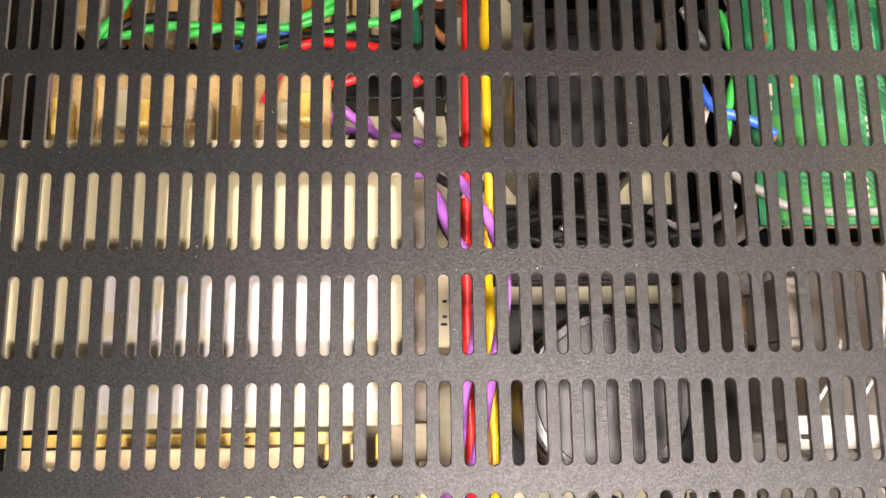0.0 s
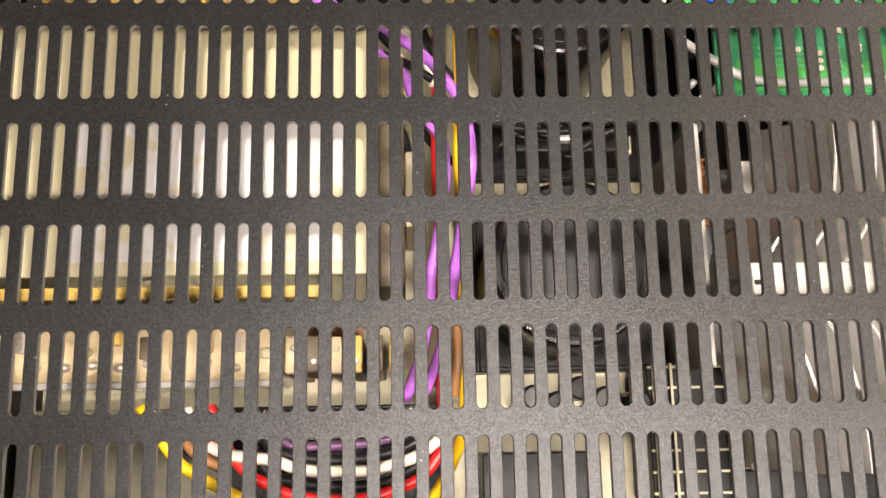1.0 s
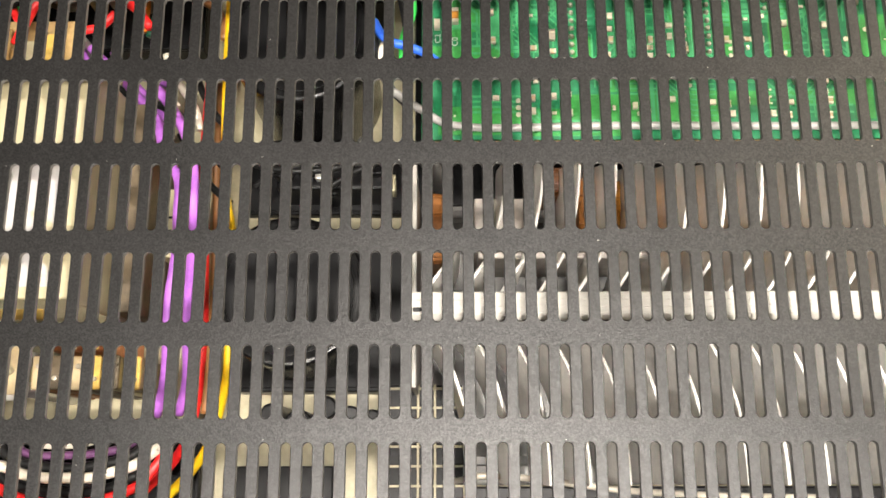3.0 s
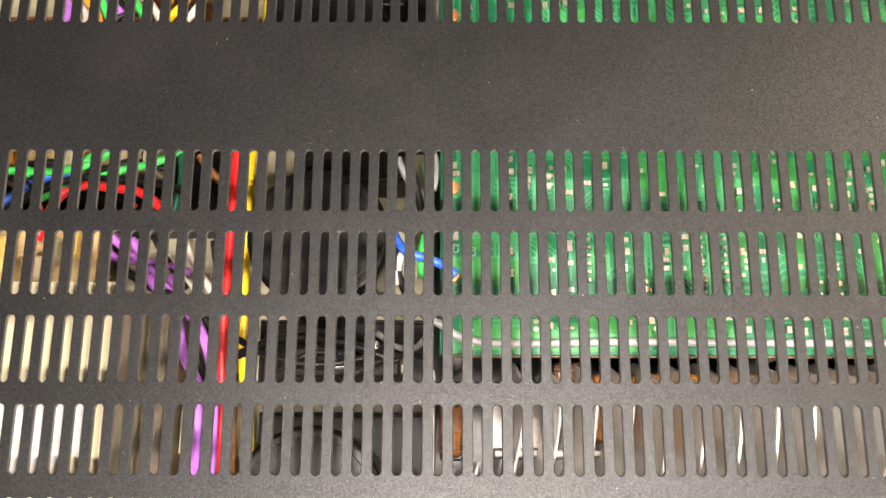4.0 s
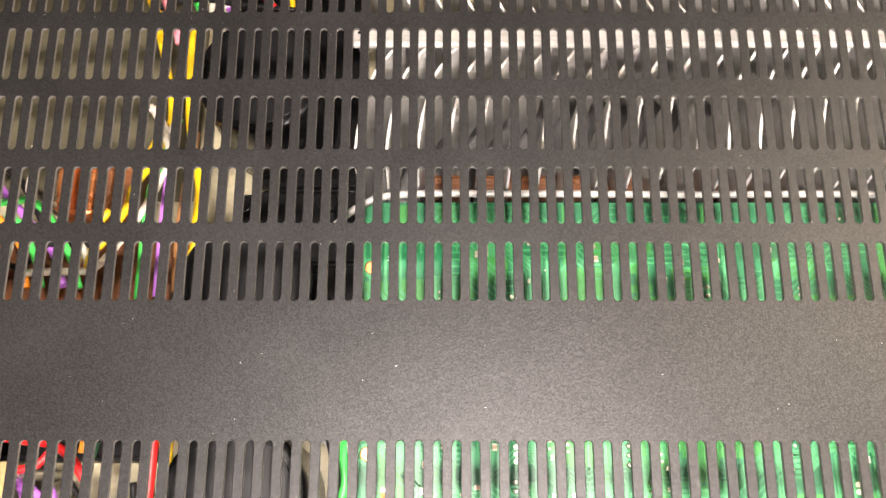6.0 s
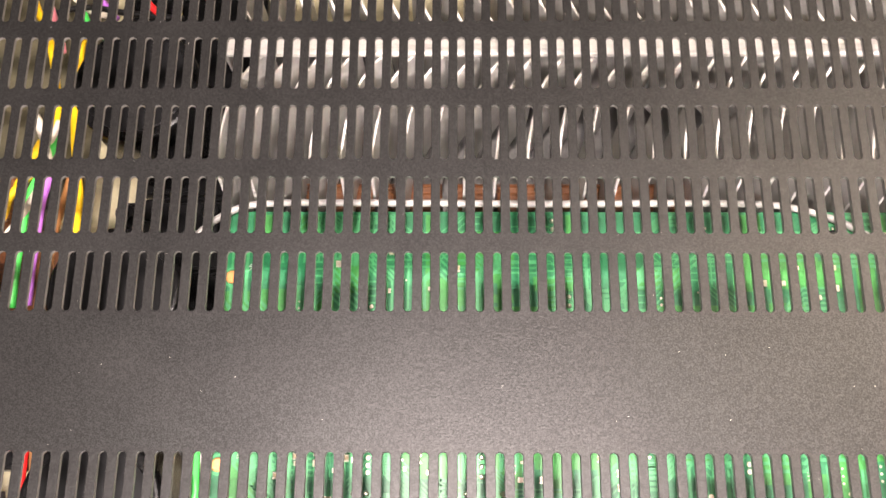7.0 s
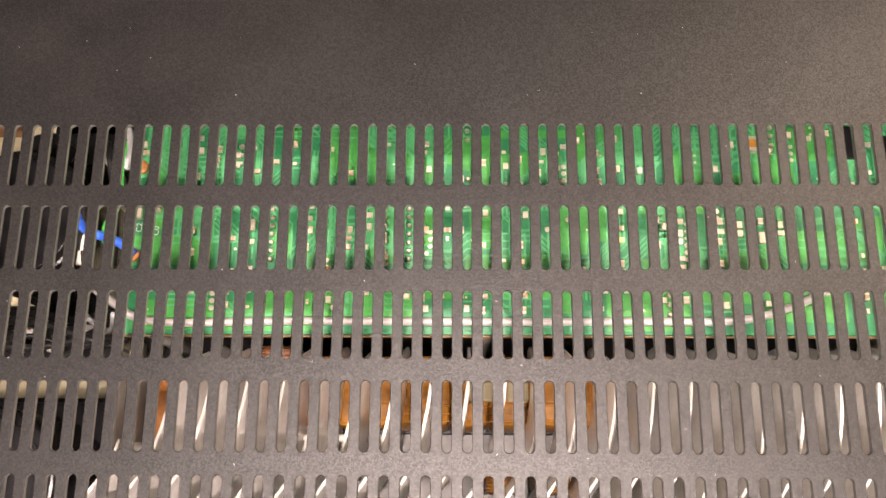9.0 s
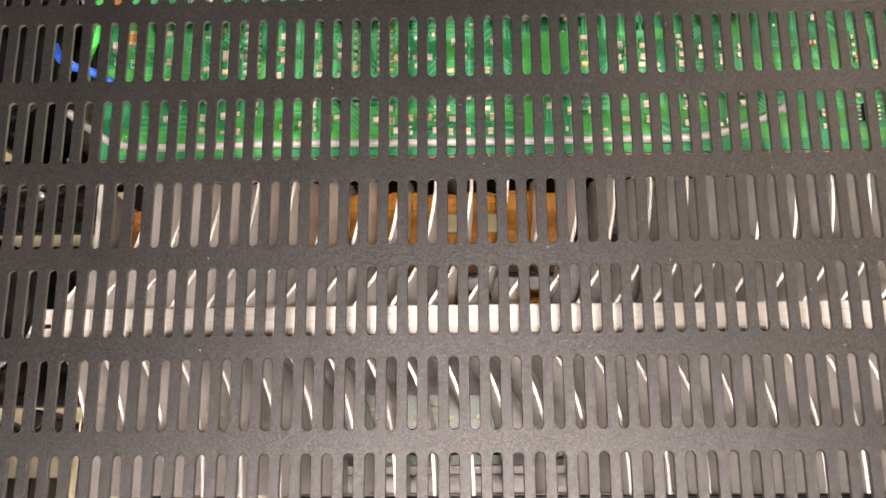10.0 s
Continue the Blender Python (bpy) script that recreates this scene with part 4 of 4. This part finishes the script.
def tray(lo, hi, mat, label):
    """A shallow tray: a slab with a raised lip along each side; some stand in for shade on the floor."""
    ob = empty("dark_floor_slab", label, "tray", at((lo[0] + hi[0]) / 2, (lo[1] + hi[1]) / 2, lo[2]), "trays on the case floor")
    (a, b, c), (d, e, f) = lo, hi
    box("slab", (a, b, c), (d, e, f - 0.3), mat, ob, "", 0.0004)
    for p, q in (((a, b), (a + 0.3, e)), ((d - 0.3, b), (d, e)), ((a + 0.302, b), (d - 0.302, b + 0.3)), ((a + 0.302, e - 0.3), (d - 0.302, e))):
        box("lip", (*p, f - 0.298), (*q, f), mat, ob, "", 0.0004)


def pillar(c, y, z, w, d, mat, label, category="block"):
    """A block that stands on the case floor up to depth z."""
    return block(category.replace(" ", "_"), (c - w / 2, y - d / 2, FLOOR), (c + w / 2, y + d / 2, z), mat, label, category)


laminate = block("brown_board", (-2.2, -6.3, -10.0), (13.2, -0.6, -9.7), M["tan"], "tan laminate board with lacquered parts beside the supply", "circuit board", 0.0002)
for c, y in ((-1.6, -5.6), (12.6, -5.6), (-1.6, -1.2), (12.6, -1.2)):
    bm = bmesh.new()
    add_cyl(bm, at(c, y, FLOOR), 0.0022, (-10.0 - FLOOR) * P, 12)
    tagged(part("standoff", bm, M["silver"]), "metal standoff under the tan board", "standoff", "standoffs under the tan board")
low_board = block("brown_board", (-2.4, -24.3, -8.4), (12.4, -20.9, -8.1), M["pale_tan"], "pale tan laminate board in front of the supply unit", "circuit board", 0.0002)
# A white strip draws the highlight on the board's near edge.
box("edge_highlight", (-2.4, -24.62, -8.4), (12.4, -24.31, -8.05), M["edge"], low_board, "whitish strip painted in as the highlight along the edge", 0.0001)
for c, y in ((-1.8, -23.8), (11.8, -23.8), (-1.8, -22), (11.8, -22)):
    bm = bmesh.new()
    add_cyl(bm, at(c, y, FLOOR), 0.0022, (-8.4 - FLOOR) * P, 12)
    tagged(part("standoff", bm, M["silver"]), "metal standoff under the tan board", "standoff", "standoffs under the tan board")


def film_capacitor(c, y, z, w, d, h, mat, label):
    ob = empty("film_capacitor", label, "capacitor", at(c, y, z))
    bm = bmesh.new()
    add_box(bm, (c - w / 2, y - d / 2, z + 0.06), (c + w / 2, y + d / 2, z + h), 0, 0.0012)
    part("body", bm, mat, ob)
    bm = bmesh.new()
    for s in (-1, 1):
        add_box(bm, (c + s * w * 0.36 - 0.06, y - 0.06, z), (c + s * w * 0.36 + 0.06, y + 0.06, z + 0.07))
    part("lead", bm, M["solder"], ob, "tinned lead")


for k in range(13):
    c, y = -1.0 + 1.08 * k, -3.6 + 1.1 * math.sin(k * 2.3)
    film_capacitor(c, y, -9.7, 0.8, 2.2 + 0.8 * math.sin(k), 1.2 + 0.5 * math.cos(k * 1.7), M[("gold", "tan", "chip", "beige")[k % 4]], "lacquered yellow film capacitor on the tan board")
for k in range(10):
    c, y = -1.6 + 1.5 * k, -22.6 + 0.4 * math.sin(k * 1.9)
    film_capacitor(c, y, -8.1, 0.7, 1.0 + 0.5 * math.cos(k), 0.5 + 0.3 * math.sin(k * 2.1), M[("pale_tan", "solder", "beige", "chip", "gold", "umber", "pale_tan")[k % 7]], "low lacquered film capacitor on the pale tan board")
for k in range(9):
    for y in (-23.5, -5.6):
        bm = bmesh.new()
        z = -8.1 if y < -20 else -9.7
        bmesh.ops.create_icosphere(bm, subdivisions=2, radius=0.0016, matrix=Matrix.Translation(at(-1.0 + 1.4 * k, y + 0.5 * math.sin(k * 3.1), z)) @ Matrix.Diagonal((1.2, 0.8, 0.9, 1)))
        tagged(part("solder_blob", bm, M["solder"], smooth=True), "shiny blob of solder on the tan board", "solder", "solder blobs on the tan boards")
pillar(18.2, -13.5, -7.5, 1.3, 12.6, M["umber"], "dark brown upright board beside the supply unit", "upright board")
marked = pillar(19.4, -13.6, -11.0, 1.0, 4.4, M["beige"], "pale block with dark marks by the wires", "block")
for k in (0, 1, 3):
    box("marking", (19.2 + 0.1 * (k % 2), -14.6 + 0.42 * k, -10.998), (19.55, -14.45 + 0.42 * k, -10.985), M["black"], marked, "dark printed bar", 0)
def capped_block(c, y, z, w, d, body, cap, label):
    """An upright lacquered block with a paler cap on top."""
    ob = empty("lacquered_block", label, "block", at(c, y, FLOOR), "lacquered blocks by the supply unit")
    box("body", (c - w / 2, y - d / 2, FLOOR), (c + w / 2, y + d / 2, z - 0.3), M[body], ob, "", 0.0006)
    box("cap", (c - w / 2 - 0.03, y - d / 2 - 0.03, z - 0.298), (c + w / 2 + 0.03, y + d / 2 + 0.03, z), M[cap], ob, "paler cap", 0.0005)
    bm = bmesh.new()
    add_cyl(bm, at(c + 0.08, y + 0.2 * d * math.sin(c * 3), z), w * 0.22 * P, 0.0012, 14, bevel=0.0003)
    part("stud", bm, M["solder"], ob, "small tinned stud")


for c, cap in ((13.4, "gold"), (14.7, "pale_tan"), (16.0, "gold")):
    capped_block(c, -20.95, -9.4, 0.5, 1.3, "copper", cap, "copper-sided block with a pale cap beside the supply unit")
for k, (body, cap) in enumerate((("rust", "pale_tan"), ("rust", "umber"), ("umber", "pale_tan"), ("umber", "gold"), ("olive_tan", "umber"), ("olive_tan", "gold"))):
    capped_block(12.95 + 1.08 * k, -22.95, -9.4 + 0.3 * math.sin(k * 2.2), 0.7, 1.9, body, cap, "brown lacquered block with a cap in front of the supply")
for k, c in enumerate((13.4, 14.75, 16.1, 17.45)):
    coil(c, 18.9, 0.6, 5.6 - 0.4 * (k % 2), M["copper" if k < 2 else "brown"], "copper wound coil behind the loose wires", 2.4)
# blue capacitor in front of the loops
bm = bmesh.new()
add_cyl(bm, at(13.0, -33.2, -13.3), 0.0042, (-8.5 + 13.3) * P, 28, bevel=0.001)
tagged(part("blue_capacitor", bm, M["teal"]), "round blue capacitor beside the wire loops", "capacitor")
for c, y, r, z in ((8.4, -35.2, 1.3, -9), (15.6, -35.4, 1.2, -9.5), (19.4, -34.6, 1.6, -10), (4.6, -34.4, 1.2, -9)):
    bm = bmesh.new()
    add_cyl(bm, at(c, y, -13.3), r * P, (z + 13.3) * P, 28, bevel=0.001)
    tagged(part("small_capacitor", bm, M["black"]), "small black capacitor behind the wire loops", "capacitor", "small capacitors by the loops")


# ---- black finger guard and dark board below the fins ----
def finger_guard(x0, x1, y0, y1, top, bars):
    ob = empty("finger_guard", "pale wire grid over a black opening", "grille", at((x0 + x1) / 2, (y0 + y1) / 2, FLOOR), "finger guards")
    box("backing", (x0, y0, FLOOR), (x1, y1, top), M["black"], ob, "black box behind the grid")
    for k in range(int((bars - y0 - 0.4) / 1.15) + 1):
        y = y0 + 0.4 + k * 1.15
        box("grid_bar", (x0, y, top), (x1, y + 0.14, top + 0.2), M["zinc"], ob, "", 0.0001)
    for k in range(int((x1 - x0 - 0.2) / 1.02) + 1):
        x = x0 + 0.2 + k * 1.02
        box("grid_bar", (x, y0, top + 0.2), (x + 0.14, bars, top + 0.38), M["zinc"], ob, "", 0.0001)


finger_guard(32.4, 37.4, -31.0, -23.4, -13.0, -23.4)
# Backing past this grid is black in place of the cover's shade on the floor.
finger_guard(23.0, 29.6, -34.2, -28.2, -13.2, -30.9)
dark = empty("dark_board", "black board with pale outlines near the case's edge", "circuit board", at(35, -36, FLOOR))
box("board", (22.5, -39.5, FLOOR), (84, -31.6, -14.5), M["black"], dark)
box("apron", (37.8, -31.58, FLOOR), (84, -29.5, -15.2), M["black"], dark, "black strip along the board")
for k in range(26):
    c = 23.5 + k * 2.3
    box("contact", (c, -33.6 - 0.4 * (k % 3), -14.5), (c + 0.8, -33.2 - 0.2 * (k % 2), -14.2), M["zinc"] if k < 3 else M["olive"], dark, "", 0.0001)
for k in range(9):
    box("contact", (24.0 + k * 1.5, -32.2, -14.5), (25.1 + k * 1.5, -31.95, -14.25), M["zinc"], dark, "", 0.0001)
# clutter between the large capacitors
for y, s in ((-9.6, 1), (4.0, -1), (17.6, 1), (-25.2, -1)):
    for k in range(5):
        c = 25.9 + 1.5 * k
        bm = bmesh.new()
        add_cyl(bm, at(c, y + 0.6 * math.sin(k * 2.2) * s, FLOOR), (0.7 + 0.15 * (k % 2)) * P, (4.2 + 1.1 * math.cos(k * 1.3)) * P, 20, bevel=0.0008)
        tagged(part("small_capacitor", bm, M["black"] if k % 3 else M["grey"]), "small dark capacitor between the large ones", "capacitor", "small capacitors between the large ones")
for y in (-9.4, 4.1, 17.6):
    block("relay", (25.4, y - 1.3, FLOOR), (32.4, y + 1.2, -13.4), M["black"], "long black relay strip between the large capacitors", "relay", 0.001)
for c, y in ((26.6, -9.0), (28.4, -9.9), (30.6, -8.8)):
    block("terminal", (c - 0.4, y - 0.35, -13.4), (c + 0.4, y + 0.35, -12.6), M["silver"], "small tinned terminal on the black relay", "terminal", 0.0006, "terminals on the relays")
tray((2.5, 6.6, FLOOR), (22.6, 16.4, -15.2), M["brown"], "dark brown tray under the coloured wires")
tray((-2.4, -0.3, FLOOR), (19.8, 5.6, -14.2), M["black"], "black tray under the green and red wires")
tray((-2.4, -39.4, FLOOR), (21.8, -31.0, -13.0), M["black"], "black slab over the pale floor behind the wire loops")
under = empty("under_board", "small dark green board low under the metal fins", "circuit board", at(54, -25.6, FLOOR + 0.8))
box("board", (49.5, -27.6, -15.0), (59.2, -23.2, -14.7), M["dark_pcb"], under, "", 0.0001)
for c in (50.3, 58.4):
    box("leg", (c - 0.25, -25.8, FLOOR + 0.8), (c + 0.25, -25.2, -15.0), M["silver"], under, "short metal leg", 0.0002)
for k in range(9):
    box("contact", (50.2 + k, -24.3 - 0.5 * (k % 2), -14.7), (50.8 + k, -24.0 - 0.5 * (k % 2), -14.45), M["zinc"], under, "", 0.0001)
for k in range(4):
    box("relay", (50.6 + 2.2 * k, -27.0, -14.7), (52.2 + 2.2 * k, -25.4, -13.6), M["black"], under, "small black relay", 0.0004)
# Black slabs added over the cream floor to make it dark between the capacitors.
tray((24.8, 6.2, FLOOR), (34.2, 14.4, -16.6), M["black"], "black slab added to darken the floor under the far capacitors")
tray((26.9, 14.5, FLOOR), (34.2, 20.4, -16.6), M["black"], "black slab added to darken the floor under the far capacitors")
tray((22.9, 23.0, FLOOR), (34.2, 38.0, -16.6), M["black"], "black slab added to darken the floor under the far capacitors")
tray((25.4, 20.5, FLOOR), (34.2, 22.9, -16.6), M["black"], "black slab added to darken the floor under the far capacitors")
tray((22.4, -11.5, FLOOR), (34.2, -6.4, -16.6), M["black"], "black slab added to darken the floor between the large capacitors")
block("olive_board", (-2.2, 19.6, FLOOR), (20.9, 39.0, -17.2), M["olive"], "dull olive insulating sheet on the case floor", "sheet", 0.0003)
tray((-2.4, -30.9, FLOOR), (8.7, -25.4, -14.6), M["olive"], "dull olive tray beside the wire loops")
tray((8.8, -30.9, FLOOR), (21.4, -25.4, -13.8), M["black"], "black tray under the bundle of wire loops")
for k in range(17):
    film_capacitor(-1.2 + 1.06 * k, 3.75 + 0.3 * math.sin(k * 2.7), -14.5, 0.86, 2.0 + 0.5 * math.cos(k * 1.9), 3.9 + 0.6 * math.sin(k * 1.3), M[("tan", "beige", "orange", "tan", "chip")[k % 5]], "tall lacquered film capacitor behind the green wires")
for c in (26.6, 28.3, 32.6):
    block("spacer", (c - 0.45, -10.2, -16.9), (c + 0.45, -9.0, -15.4), M["zinc"], "short cream spacer on the dark tray", "spacer", 0.0006, "cream spacers")
# This added slab paints the cover's shade onto the cream floor.
tray((22.9, -23.6, FLOOR), (34.2, -12.9, -15.2), M["black"], "black slab standing in for shade on the floor by the near capacitor")
# Plate and bar are added to give the fins' lit faces and bright band.
block("low_plate", (38.2, -15.4, FLOOR + 0.8), (42.1, -11.9, -11.6), M["fin_floor"], "grey plate added between the fins for their pale lit faces", "plate", 0.0006)
block("low_bar", (38.4, -15.9, FLOOR + 0.8), (49.0, -15.45, -11.2), M["fin_floor"], "grey bar added across the fins for a bright band", "bar", 0.0006)
# Two more added slabs that blacken the floor at the right side.
tray((84.4, -29.2, FLOOR), (87.7, 38.0, -16.4), M["black"], "black slab added to darken the floor along the case wall")
tray((82.9, 15.9, FLOOR), (84.3, 38.0, -16.4), M["black"], "black slab added to darken the floor beside the metal fins")
block("cream_plate", (29.9, -38.0, -14.5), (32.1, -31.8, -14.1), M["zinc"], "narrow cream metal plate on the dark board", "plate", 0.0003)
